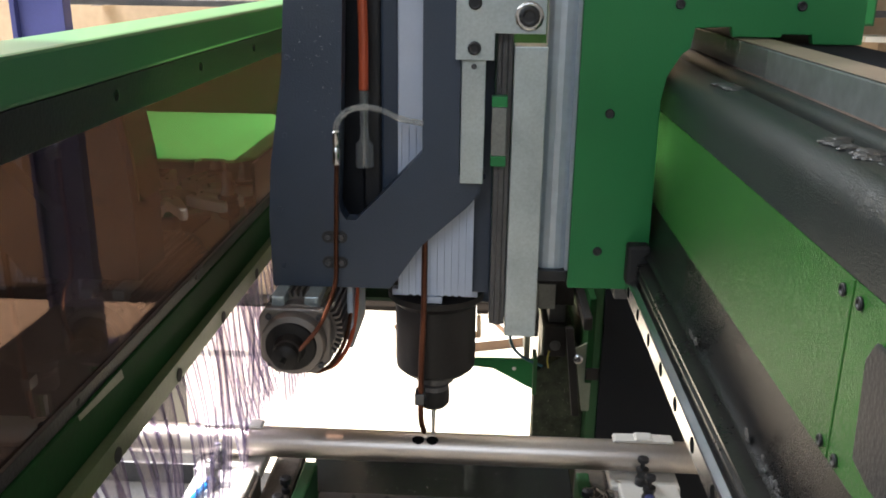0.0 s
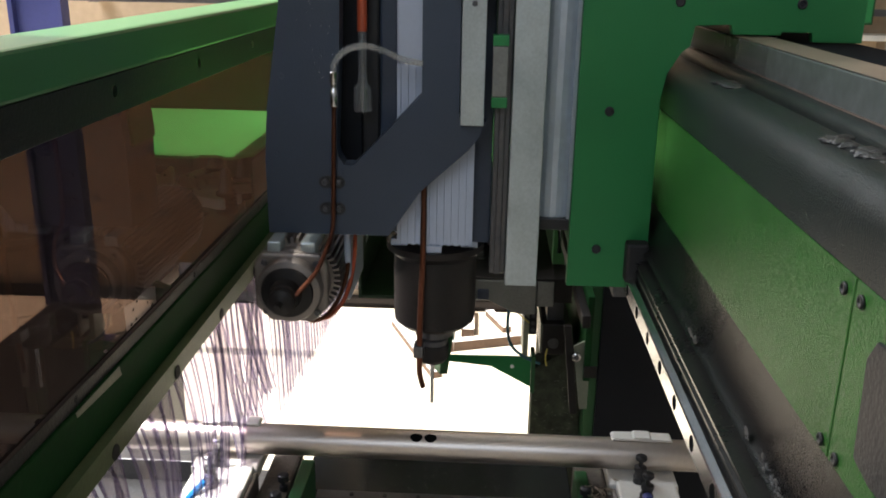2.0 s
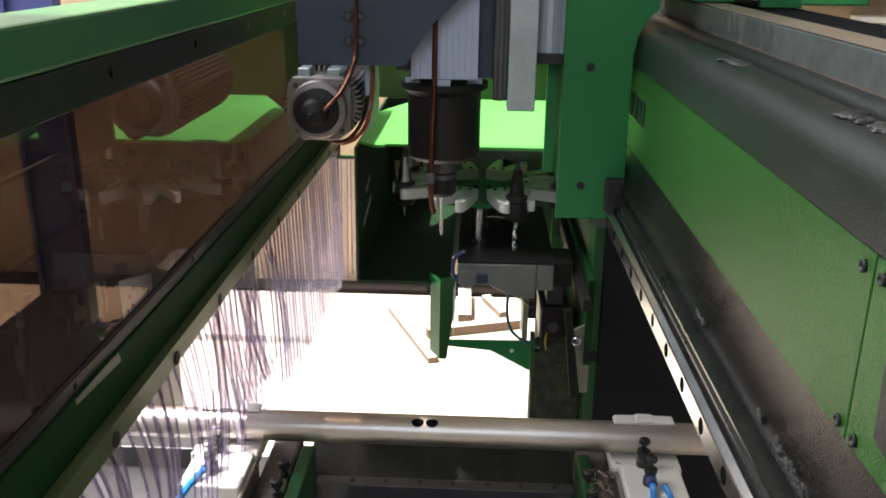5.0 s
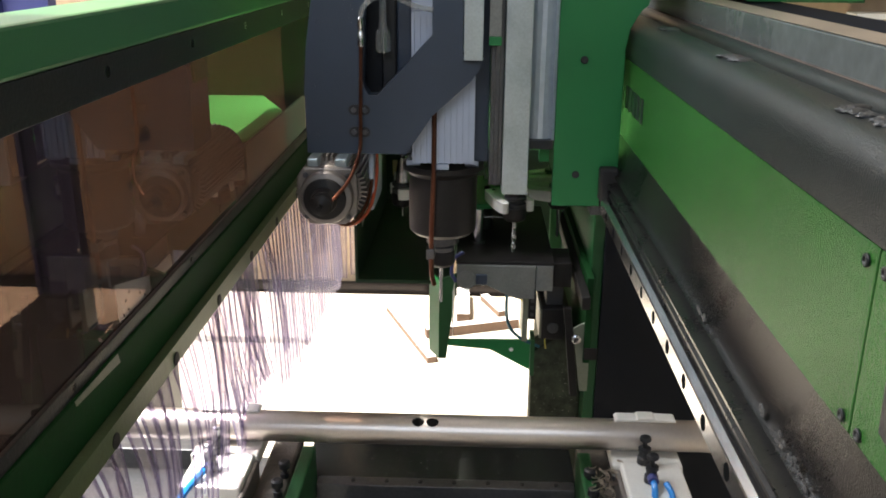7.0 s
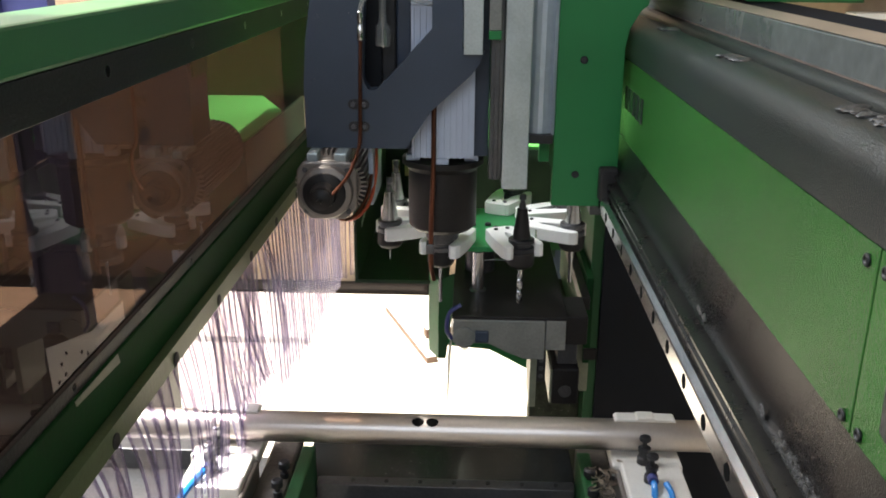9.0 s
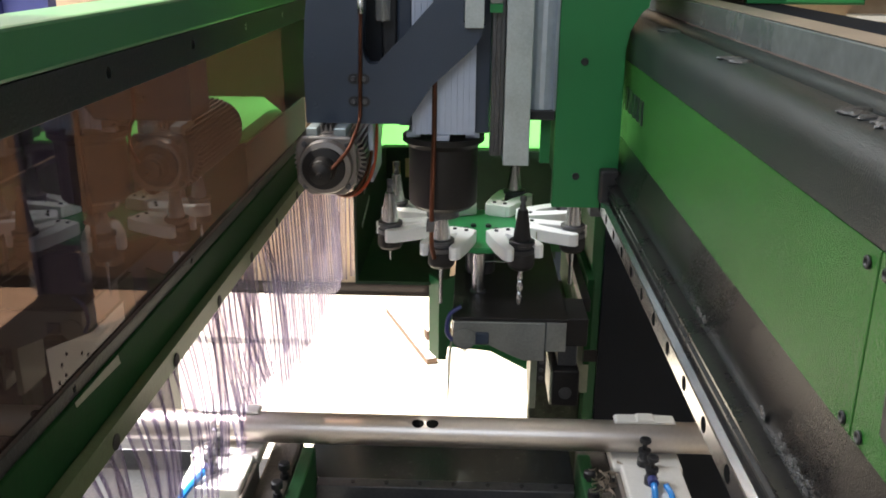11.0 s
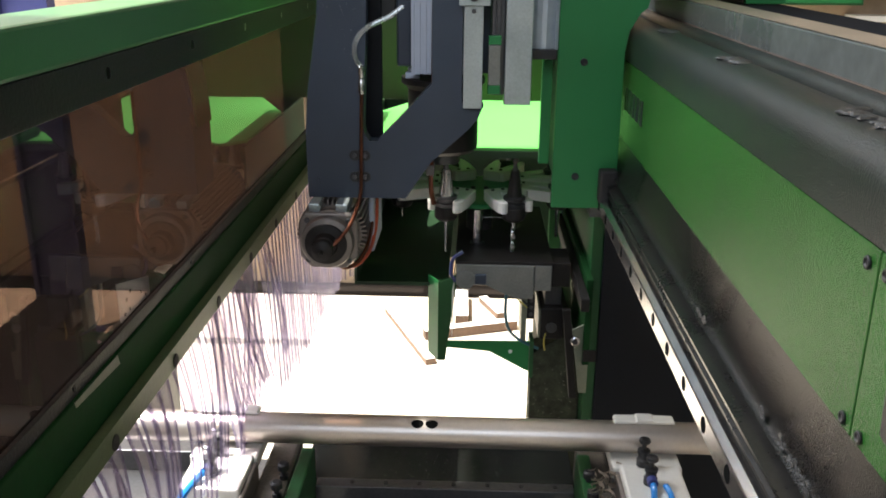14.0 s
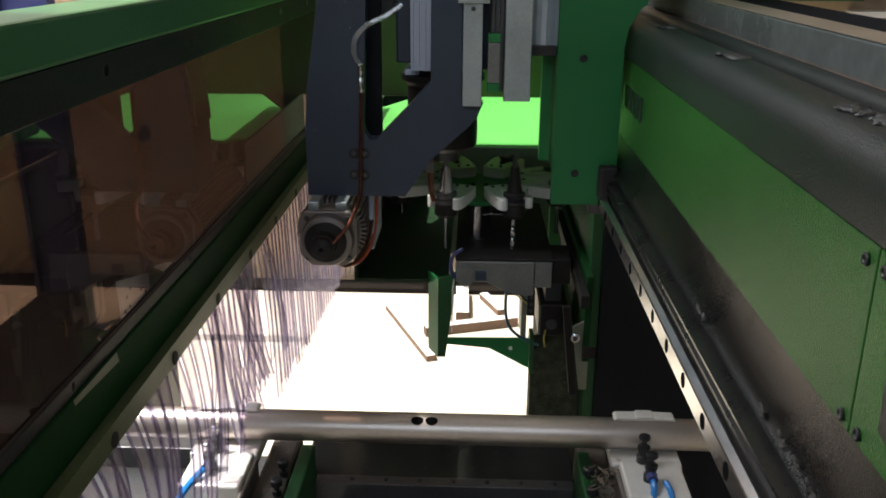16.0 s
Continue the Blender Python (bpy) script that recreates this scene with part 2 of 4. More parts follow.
def hose(points, r, seg=8, steps=10):
    """A round hose through the points."""
    P = [Vector(p) for p in points]
    P = [P[0] * 2 - P[1]] + P + [P[-1] * 2 - P[-2]]
    line = []
    for i in range(1, len(P) - 2):
        for s in range(steps):
            t = s / steps
            a, b, c, d = P[i - 1:i + 3]
            line.append(0.5 * ((2 * b) + (c - a) * t + (2 * a - 5 * b + 4 * c - d) * t * t + (3 * b - a - 3 * c + d) * t ** 3))
    line.append(P[-2])
    bm = bmesh.new()
    rings = []
    side = None
    for i, p in enumerate(line):
        way = (line[min(i + 1, len(line) - 1)] - line[max(i - 1, 0)]).normalized()
        side = way.orthogonal() if side is None else side - way * side.dot(way)
        side.normalize()
        up = way.cross(side)
        rings.append([bm.verts.new(p + r * (math.cos(2 * math.pi * k / seg) * side + math.sin(2 * math.pi * k / seg) * up)) for k in range(seg)])
    for a, b in zip(rings, rings[1:]):
        for k in range(seg):
            bm.faces.new((a[k], a[(k + 1) % seg], b[(k + 1) % seg], b[k])).smooth = True
    bm.faces.new(rings[0][::-1]), bm.faces.new(rings[-1])
    return bm


def thing(name, base, label, category, group="", kind=""):
    ob = new(name)
    ob.location = base
    ob.empty_display_size = 0.05
    return tagged(ob, label, category, group, kind)


def root_of(ob):
    at = Vector()
    while ob:
        at += ob.location
        ob = ob.parent
    return at


def part(name, bm, material, parent, label="", smooth=False):
    me = bpy.data.meshes.new(name)
    if smooth:
        for f in bm.faces:
            f.smooth = True
    if parent:
        bmesh.ops.translate(bm, verts=bm.verts, vec=-root_of(parent))
    bm.normal_update()
    for e in bm.edges:
        if e.calc_face_angle(0.0) > 0.6:
            e.smooth = False
    bm.to_mesh(me)
    bm.free()
    me.materials.append(material)
    ob = new(name, me)
    ob.parent = parent
    return tagged(ob, label)


def solid(name, bm, material, label, category, group="", kind=""):
    """A thing of one mesh, its origin at the middle of its base."""
    xs = [v.co for v in bm.verts]
    base = Vector(((min(v.x for v in xs) + max(v.x for v in xs)) / 2, (min(v.y for v in xs) + max(v.y for v in xs)) / 2, min(v.z for v in xs)))
    bmesh.ops.translate(bm, verts=bm.verts, vec=-base)
    ob = part(name, bm, material, None)
    ob.location = base
    return tagged(ob, label, category, group, kind)


def repeat(name, mesh_of, places, parent):
    """Alike pieces on one mesh, at places of the world, under parent."""
    base = root_of(parent)
    out = []
    for p in places:
        ob = new(name, mesh_of.data)
        ob.parent = parent
        ob.location = Vector(p) - base
        out.append(ob)
    return out


def bolts(parent, places, r=0.006, axis="y", material=None, name="bolt", h=0.005):
    """Socket-head bolts whose heads stand out along -axis (y, x) or up (z)."""
    first = None
    base = root_of(parent)
    for p in places:
        if first is None:
            prof = [(r, 0), (r, h * 0.8), (r * 0.85, h), (r * 0.5, h), (r * 0.5, h * 0.45)]
            bm = lathe(bmesh.new(), prof, {"y": Matrix.Rotation(radians(90), 4, "X"), "x": Matrix.Rotation(radians(-90), 4, "Y"), "z": Matrix()}[axis], 12)
            me = bpy.data.meshes.new(name)
            bm.to_mesh(me), bm.free()
            me.materials.append(material or BLACK)
            first = me
        ob = new(name, first)
        ob.parent = parent
        ob.location = Vector(p) - base


# ---------- hall ----------
HALL = (-6.5, 3.6, -3.6, 4.25, 5.0)
solid("floor", boxes((-6.7, 3.8, -3.8, 4.45, -0.1, 0.0)), WOOD_FLOOR, "pale plywood-covered workshop floor in sunlight", "floor", kind="structure")
solid("wall_north", boxes((-6.7, 3.8, 4.25, 4.45, 0.0, 5.0)), WOOD, "tan plywood workshop wall behind the machine", "wall", kind="structure")
# west, east and south walls are unseen, added to close the hall
solid("wall_west", boxes((-6.7, -6.5, -3.6, 4.25, 0.0, 5.0)), CONCRETE, "plain plastered workshop side wall", "wall", kind="structure")
solid("wall_east", boxes((3.6, 3.8, -3.6, 4.25, 0.0, 5.0)), CONCRETE, "plain plastered workshop side wall", "wall", kind="structure")
solid("wall_south", boxes((-6.7, -2.2, -3.8, -3.6, 0.0, 5.0), (1.0, 3.8, -3.8, -3.6, 0.0, 5.0), (-2.2, 1.0, -3.8, -3.6, 4.8, 5.0), (-2.2, 1.0, -3.8, -3.6, 0.0, 3.2)), CONCRETE, "unseen wall with an opening added for the fill lamp", "wall", kind="structure")
wall = bpy.data.objects["wall_north"]
for kx, kz, kr in ((-1.646, 0.765, 0.042), (-1.747, 0.505, 0.022), (-1.624, 0.427, 0.030), (-1.975, 0.498, 0.024)):
    bm = bmesh.new()
    prism(bm, [(kx + kr * (0.75 + 0.3 * math.sin(3 * a + kx * 40)) * math.cos(a), kz + kr * (0.85 + 0.25 * math.cos(2 * a + kz * 30)) * math.sin(a)) for a in [2 * math.pi * k / 18 for k in range(18)]], "y", 4.2465, 4.2495)
    part("knot", bm, RUST, wall, "dark knot in the plywood")
# unseen roof, its opening shaped to let the sun reach the floor behind the machine and a strip outside its guard
ox, oy = -SUN_WAY.x / -SUN_WAY.z * 5.0, -SUN_WAY.y / -SUN_WAY.z * 5.0
RX0, RXM, RX1 = -3.4 + ox, 0.345 + ox, 1.3 + ox
RY0, RYM, RY1 = 0.78 + oy, 1.80 + oy, 4.2
solid("ceiling", boxes((-6.7, RX0, -3.8, 4.45, 5.0, 5.1), (RX1, 3.8, -3.8, 4.45, 5.0, 5.1), (RX0, RX1, -3.8, RY0, 5.0, 5.1), (RXM, RX1, RY0, RYM, 5.0, 5.1), (RX0, RX1, RY1, 4.45, 5.0, 5.1)), CONCRETE, "unseen ceiling with an opening shaped for the sunlight", "ceiling", kind="structure")

# dark sill along the foot of the wall
solid("baseboard", boxes((-4.2, 3.6, 4.105, 4.25, 0.0, 0.014), bevel=0.004), TIMBER, "dark weathered timber along the wall foot", "baseboard", kind="structure")

# ---------- left enclosure ----------
LX = -0.375
enc = thing("enclosure_panel", (LX, 1.2, 0.0), "green-framed machine guard with brown tinted window", "machine guard")
part("top_beam", boxes((LX - 0.07, LX + 0.004, -0.6, 2.20, 1.560, 1.602), bevel=0.004), GREEN_GLOSS, enc, "green painted square steel beam")
part("top_trim", boxes((LX - 0.016, LX + 0.002, -0.6, 2.20, 1.520, 1.5595), bevel=0.001), BLACK, enc, "black steel clamping strip")
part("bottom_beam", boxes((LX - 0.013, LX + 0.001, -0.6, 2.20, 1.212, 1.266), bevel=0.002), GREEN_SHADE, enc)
part("bottom_trim", boxes((LX - 0.014, LX - 0.001, -0.6, 2.20, 1.2665, 1.282), bevel=0.001), BLACK, enc)
part("curtain_flange", prism(bmesh.new(), [(LX - 0.03, 1.2115), (LX + 0.012, 1.2115), (LX + 0.012, 1.186), (LX + 0.009, 1.186), (LX + 0.009, 1.208), (LX - 0.03, 1.208)], "y", -0.6, 2.20), OLIVE_PALE, enc, "pale olive angle strip holding the curtain")
part("window", boxes((LX - 0.010, LX - 0.005, -0.6, 2.20, 1.2825, 1.5195)), TINTED, enc, "brown tinted clear plastic window")
pane = enc.children[-1].data
pane.materials.append(TINTED_BACK)
for f in pane.polygons:
    f.material_index = 0 if f.normal.x > 0.5 else 1
part("end_plate", boxes((LX - 0.12, LX + 0.012, 2.2005, 2.206, 1.150, 1.602)), TINTED_BACK, enc)
part("end_flange", boxes((LX - 0.12, LX + 0.055, 2.2005, 2.215, 1.142, 1.1495)), GREEN_DARK, enc)
part("pale_strip", prism(bmesh.new(), [(0.692, 1.2645), (0.793, 1.2645), (0.797, 1.253), (0.694, 1.2585)], "x", LX + 0.0012, LX + 0.0018), OLIVE_PLATE, enc, "pale strip on the beam")
part("outer_sill", boxes((LX - 0.085, LX - 0.0135, -0.6, 2.20, 1.190, 1.2115), bevel=0.003), BLACK, enc, "black steel outer sill")
bolts(enc, [(LX + 0.002, y, 1.543) for y in (0.58, 0.849, 1.12, 1.39, 1.66, 1.93)], 0.006, "x", BRIGHT, "screw", 0.006)
bolts(enc, [(LX - 0.001, y, 1.275) for y in (0.70, 1.05, 1.39, 1.73, 2.07)], 0.004, "x", STEEL, "trim_screw", 0.004)
bolts(enc, [(LX + 0.013, y, 1.194) for y in (0.556, 0.741, 0.926, 1.111, 1.296, 1.481, 1.666, 1.851, 2.036)], 0.0085, "x", RUBBER, "flange_bolt", 0.016)

# outside the window: a low cabinet and a blue column
deck = thing("control_cabinet", (-1.1, 0.8, 0.0), "low black steel cabinet outside the guard", "cabinet")
part("body", boxes((-1.38, -0.84, -0.6, 2.22, 0.06, 0.585), bevel=0.004), BLACK, deck)
part("plinth", boxes((-1.36, -0.86, -0.58, 2.20, 0.0, 0.0595)), BLACK, deck)
part("top_sheet", boxes((-1.385, -0.835, -0.61, 2.23, 0.5855, 0.60), bevel=0.002), BLACK, deck)
# bench added for a low dark mass beside the column
bench = thing("cable_trunk", (-1.68, 2.8, 0.0), "low black bench on the floor", "cable trunk")
part("body", boxes((-1.775, -1.575, 2.25, 3.30, 0.0, 0.285), bevel=0.003), BLACK, bench)
part("lid", boxes((-1.778, -1.572, 2.245, 3.305, 0.2855, 0.30), bevel=0.002), BLACK, bench)
blue = thing("blue_column", (-1.80, 3.5, 0.0), "tall blue painted steel column on the floor", "column")
part("web", boxes((-1.888, -1.712, 3.529, 3.541, 0.0125, 2.2)), BLUE_PAINT, blue)
part("flange", boxes((-1.910, -1.8885, 3.50, 3.57, 0.0125, 2.2), bevel=0.002), BLUE_PAINT, blue)
part("flange", boxes((-1.7115, -1.690, 3.50, 3.57, 0.0125, 2.2), bevel=0.002), BLUE_PAINT, blue)
part("base_plate", boxes((-1.925, -1.675, 3.49, 3.64, 0.0, 0.012)), BLUE_PAINT, blue)
bolts(blue, [(-1.70, 3.4999, z) for z in (0.12, 0.27, 0.42)], 0.008, "y", STEEL, "column_bolt", 0.006)
cable = thing("floor_cable", (-1.6, 3.6, 0.0), "thin black cable lying on the floor", "cable")
part("sheath", hose([(-1.69, 3.66, 0.006), (-1.64, 3.69, 0.006), (-1.58, 3.68, 0.006), (-1.53, 3.64, 0.006), (-1.50, 3.58, 0.006)], 0.006), RUBBER, cable)
rail = thing("wall_rail", (-1.5, 4.12, 1.40), "dark steel rail fixed along the wall", "rail")
part("bar", boxes((-2.0, 3.0, 4.10, 4.13, 1.475, 1.505), bevel=0.003), STEEL_DARK, rail)
for xx in (-1.86, -0.9, 0.9, 2.4):
    part("holder", boxes((xx, xx + 0.05, 4.13, 4.2495, 1.47, 1.51)), STEEL, rail)

# white board added in place of a bright strip of unknown kind
shelf = thing("wall_shelf", (1.95, 4.19, 1.37), "narrow white board standing in for a bright strip", "shelf")
part("board", boxes((1.69, 2.5, 4.13, 4.2495, 1.366, 1.392), bevel=0.002), SUNLIT_WHITE, shelf)
part("bracket", boxes((1.80, 1.82, 4.15, 4.2495, 1.30, 1.3655)), STEEL, shelf)
part("bracket", boxes((2.30, 2.32, 4.15, 4.2495, 1.30, 1.3655)), STEEL, shelf)
# box added for a green machine part that shows past the beam
box_ = thing("wall_box", (1.5, 4.15, 1.70), "green steel box in place of a machine part", "wall cabinet")
part("body", boxes((1.34, 1.69, 4.06, 4.2495, 1.44, 1.90), bevel=0.004), GREEN_DARK, box_)
part("door", boxes((1.35, 1.68, 4.052, 4.0598, 1.45, 1.89), bevel=0.003), GREEN, box_)
# strip curtain
cur = thing("strip_curtain", (LX + 0.006, 1.4, 1.19), "curtain of narrow clear soft plastic strips", "strip curtain")
rng = random.Random(5)


def strip(y, length, sway, lean, width, twist):
    """One soft strip that hangs from the flange at y."""
    bm = bmesh.new()
    rows, n = [], 12
    for i in range(n + 1):
        s = i / n
        cy = y + lean * s + sway * math.sin(s * math.pi)
        cx = LX + 0.0025 + 0.012 * s + twist * 0.5 * math.sin(3 * s + y * 40) * s
        z = 1.206 - length * s
        a = twist * 9 * s + 0.12
        dx, dy = 0.5 * width * math.sin(a), 0.5 * width * math.cos(a)
        rows.append([(bm.verts.new((cx + k * dx - 0.0009, cy + k * dy, z)), bm.verts.new((cx + k * dx + 0.0009, cy + k * dy, z))) for k in (-1, -0.68, 0.68, 1)])
    for up, low in zip(rows, rows[1:]):
        for k in range(3):
            a, b, c, d = up[k], up[k + 1], low[k], low[k + 1]
            for q in ((a[0], b[0], d[0], c[0]), (a[1], c[1], d[1], b[1])):
                f = bm.faces.new(q)
                f.smooth, f.material_index = True, 0 if k == 1 else 1
        for a, c in ((up[0], low[0]), (up[3], low[3])):
            bm.faces.new((a[0], c[0], c[1], a[1])).material_index = 1
    return bm


def hang(bm):
    part("strip", bm, PVC, cur).data.materials.append(PVC_EDGE)


y = 0.50
while y < 2.19:
    wild = 1.0 if y < 1.42 else 0.12
    drop = 0.322 + max(-0.02, 0.10 * (y - 1.38)) + rng.uniform(-0.014, 0.012) + (0.03 if y < 1.02 else 0)
    if 1.02 < y < 1.42:
        drop = rng.uniform(0.235, 0.285)
    sway, lean = rng.uniform(-0.055, 0.055), rng.uniform(-0.05, 0.05)
    if y < 1.1:
        sway, lean = 0.045 + 0.35 * sway, -0.035 + 0.4 * lean
    elif y < 1.42:
        sway, lean = 0.5 * sway, 2.4 * lean - 0.02
    hang(strip(y, drop, sway * wild, lean * wild, rng.uniform(0.020, 0.027), rng.uniform(-0.03, 0.03) * wild))
    y += rng.uniform(0.032, 0.042) if y < 1.02 else rng.uniform(0.025, 0.032)
hang(strip(1.115, 0.385, 0.0, 0.11, 0.021, 0.004))
hang(strip(1.31, 0.30, 0.02, -0.17, 0.022, -0.006))
hang(strip(1.22, 0.34, -0.02, 0.09, 0.022, 0.008))
x = LX - 0.004
while x < LX + 0.05:
    bm = strip(0.0, 0.33 + rng.uniform(-0.01, 0.01), 0.0, rng.uniform(-0.004, 0.004), 0.020, rng.uniform(-0.004, 0.004))
    bmesh.ops.rotate(bm, verts=bm.verts, cent=(LX, 0, 0), matrix=Matrix.Rotation(radians(-90), 3, "Z"))
    bmesh.ops.translate(bm, verts=bm.verts, vec=(x - LX, 2.218, -0.06))
    hang(bm)
    x += 0.024

# ---------- gantry beam ----------
beam = thing("gantry_beam", (0.33, 1.2, 0.0), "long green and black gantry beam with a linear rail", "gantry beam")
Y0, Y1 = -0.7, 2.9
curve = [(0.2365 - 0.0185 * (1 - math.cos(radians(a))), 1.3655 - 0.060 * math.sin(radians(a))) for a in range(0, 91, 10)]
part("core", prism(bmesh.new(), curve + [(0.225, 1.298), (0.225, 1.20), (0.40, 1.20), (0.40, 1.51), (0.30, 1.51), (0.238, 1.50), (0.238, 1.366)], "y", Y0, Y1), CORE, beam, "black crackle-painted beam body", True)
part("side_cover", boxes((0.2345, 0.2375, 0.5005, Y1, 1.3625, 1.490), bevel=0.001), GREEN_TEX, beam, "green hammer-finish cover sheet")
part("side_cover", boxes((0.2345, 0.2375, Y0, 0.4990, 1.3625, 1.490), bevel=0.001), GREEN_TEX, beam)
part("top_cover", prism(bmesh.new(), [(0.233, 1.492), (0.233, 1.518), (0.2335, 1.525), (0.235, 1.532), (0.238, 1.538), (0.242, 1.543), (0.247, 1.547), (0.253, 1.5495), (0.260, 1.551), (0.272, 1.552), (0.276, 1.550), (0.277, 1.536), (0.30, 1.536), (0.30, 1.492)], "y", Y0, Y1), BLACK_TEX, beam, "black rounded top cover", True)
part("ledge", prism(bmesh.new(), [(0.3005, 1.40), (0.3005, 1.540), (0.302, 1.546), (0.305, 1.550), (0.310, 1.5525), (0.3155, 1.5532), (0.3155, 1.40)], "y", Y0, Y1), BLACK_TEX, beam, "dark rounded ledge", True)
part("upper_beam", prism(bmesh.new(), [(0.316, 1.40), (0.316, 1.5855), (0.3168, 1.5872), (0.3185, 1.588), (0.3605, 1.588), (0.3605, 1.40)], "y", Y0, Y1), BEAM_GREY, beam, "blue-grey rust-stained upper steel beam")
part("top_strip", boxes((0.3165, 0.3600, Y0, Y1, 1.5882, 1.5890), bevel=0.0003), TAN_STEEL, beam, "tan weathered top strip")
part("rust_seam", boxes((0.3148, 0.3159, Y0, Y1, 1.5533, 1.5548)), RUST, beam, "rusty seam")
part("back_rail", boxes((0.3608, 0.475, Y0, Y1, 1.515, 1.5815), bevel=0.003), SOOT, beam)
# linear rail on the side of the beam, with counterbored holes
rail_y = [0.701 + 0.08 * k for k in range(-16, 27)]
part("rail", prism(bmesh.new(), [(0.2245, 1.238), (0.207, 1.238), (0.201, 1.241), (0.2, 1.243), (0.2, 1.264), (0.201, 1.266), (0.207, 1.270), (0.2245, 1.270)], "y", Y0, Y1), STEEL, beam, "ground steel linear rail")
part("rail_guide", prism(bmesh.new(), [(0.2245, 1.2705), (0.214, 1.2705), (0.214, 1.276), (0.209, 1.278), (0.209, 1.281), (0.213, 1.283), (0.213, 1.287), (0.209, 1.289), (0.209, 1.292), (0.2245, 1.296)], "y", Y0, Y1), GUIDE, beam, "dark oiled guide profile")
plug = part("rail_hole", turned([(0.0078, 0.0), (0.0078, 0.0004)], (0, 0, 0), "x", 18), HOLE, None)
plug.parent = beam
plug.location = Vector((0.1997, rail_y[0], 1.254)) - root_of(beam)
repeat("rail_hole", plug, [(0.1997, yy, 1.254) for yy in rail_y[1:]], beam)
bolts(beam, [(0.2343, yy, zz) for yy, zz in ((0.514, 1.478), (0.512, 1.370), (0.487, 1.479), (0.486, 1.370), (1.9, 1.478), (1.9, 1.370))], 0.0045, "x", BLACK, "cover_bolt", 0.002)
lump_rng = random.Random(11)
for yy, ln, side in ((0.60, 0.045, 0), (0.95, 0.030, 0), (1.30, 0.02, 0), (1.66, 0.02, 0), (0.545, 0.036, 1), (0.818, 0.017, 1), (0.617, 0.006, 1)):
    bm = bmesh.new()
    for k in range(7 + int(ln * 400)):
        s = (0.0025 + 0.0035 * lump_rng.random()) * (0.75 if side else 1.0)
        u, w = lump_rng.uniform(-1, 1) * ln, lump_rng.uniform(-1, 1)
        if side:
            m = Matrix.Translation((0.2205, yy + u, 1.3125 + 0.004 * w + 0.05 * u)) @ Matrix.Rotation(lump_rng.uniform(-0.3, 0.3), 4, "X") @ Matrix.Diagonal((s * 0.2, s * 1.1, s * 0.6, 1))
        else:
            m = Matrix.Translation((0.2655 + 0.008 * w, yy + u, 1.5512)) @ Matrix.Rotation(lump_rng.uniform(0, 3), 4, "Z") @ Matrix.Diagonal((s * 1.1, s * 1.9, s * 0.45, 1))
        bmesh.ops.create_icosphere(bm, subdivisions=2, radius=1.0, matrix=m)
    for v in bm.verts:
        v.co += Vector((lump_rng.uniform(-1, 1), lump_rng.uniform(-1, 1), lump_rng.uniform(-1, 1))) * 0.0004
    part("residue_lump", bm, RESIDUE, beam, "glassy lump of dried sealant", True)
# handle recess at the near end
part("latch", prism(bmesh.new(), [(0.462, 1.453), (0.457, 1.389), (0.433, 1.384), (0.39, 1.384), (0.39, 1.468), (0.452, 1.468)], "x", 0.231, 0.2343, 0.001), BLACK, beam, "black recessed latch")
# bars stand for the lettering
for k, (a, b) in enumerate(((1.285, 0.018), (1.315, 0.026), (1.352, 0.022), (1.386, 0.026), (1.424, 0.018))):
    part("letter_bar", boxes((0.2338, 0.2344, a, a + b, 1.414, 1.450)), BLACK, beam, "dark lettering bar")
for yy in (-0.5, 2.7):
    part("column", boxes((0.24, 0.42, yy, yy + 0.16, 0.0, 1.1995), bevel=0.004), NAVY, beam)

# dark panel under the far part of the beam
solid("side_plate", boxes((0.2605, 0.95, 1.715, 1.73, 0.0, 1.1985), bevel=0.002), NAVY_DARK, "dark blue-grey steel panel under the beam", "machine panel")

# ---------- workpiece, bed and clamps ----------
TY = 1.2
tube = thing("workpiece_tube", (-0.1, TY, 0.9208), "round aluminium tube clamped in the machine", "metal tube")
part("pipe", turned([(0.0242, -0.55), (0.0242, 0.60)], (0.0, TY, 0.9450), "x", 48), TUBE, tube, "shiny drawn aluminium pipe")
for dx in (-0.0912, -0.0690):
    bm = bmesh.new()
    n, hy = 24, TY - 0.0125
    rim = [(dx + 0.0098 * math.cos(2 * math.pi * k / n), hy + 0.0062 * math.sin(2 * math.pi * k / n)) for k in range(n)]
    vs = [bm.verts.new((p, q, 0.9450 + math.sqrt(0.0242 ** 2 - (q - TY) ** 2) + 0.0004)) for p, q in rim]
    inner = [bm.verts.new((dx + (p - dx) * 0.5, hy + (q - hy) * 0.5, 0.9450 + math.sqrt(0.0242 ** 2 - (hy + (q - hy) * 0.5 - TY) ** 2) + 0.0005)) for p, q in rim]
    for k in range(n):
        bm.faces.new((vs[k], vs[(k + 1) % n], inner[(k + 1) % n], inner[k]))
    bm.faces.new(inner)
    part("milled_hole", bm, HOLE, tube, "milled round hole")

bed = thing("machine_bed", (-0.03, 1.35, 0.0), "dark oily steel machine bed strewn with chips", "machine bed")
part("top_plate", boxes((-0.2865, 0.1635, 1.2315, 1.41, 0.80, 0.83), bevel=0.002), BED, bed)
part("front_bar", boxes((-0.2585, 0.160, 1.207, 1.231, 0.78, 0.836), bevel=0.002), STEEL_DARK, bed, "ground steel edge bar")
part("body", boxes((-0.22, 0.135, 0.95, 1.46, 0.0, 0.7795)), BLACK, bed)
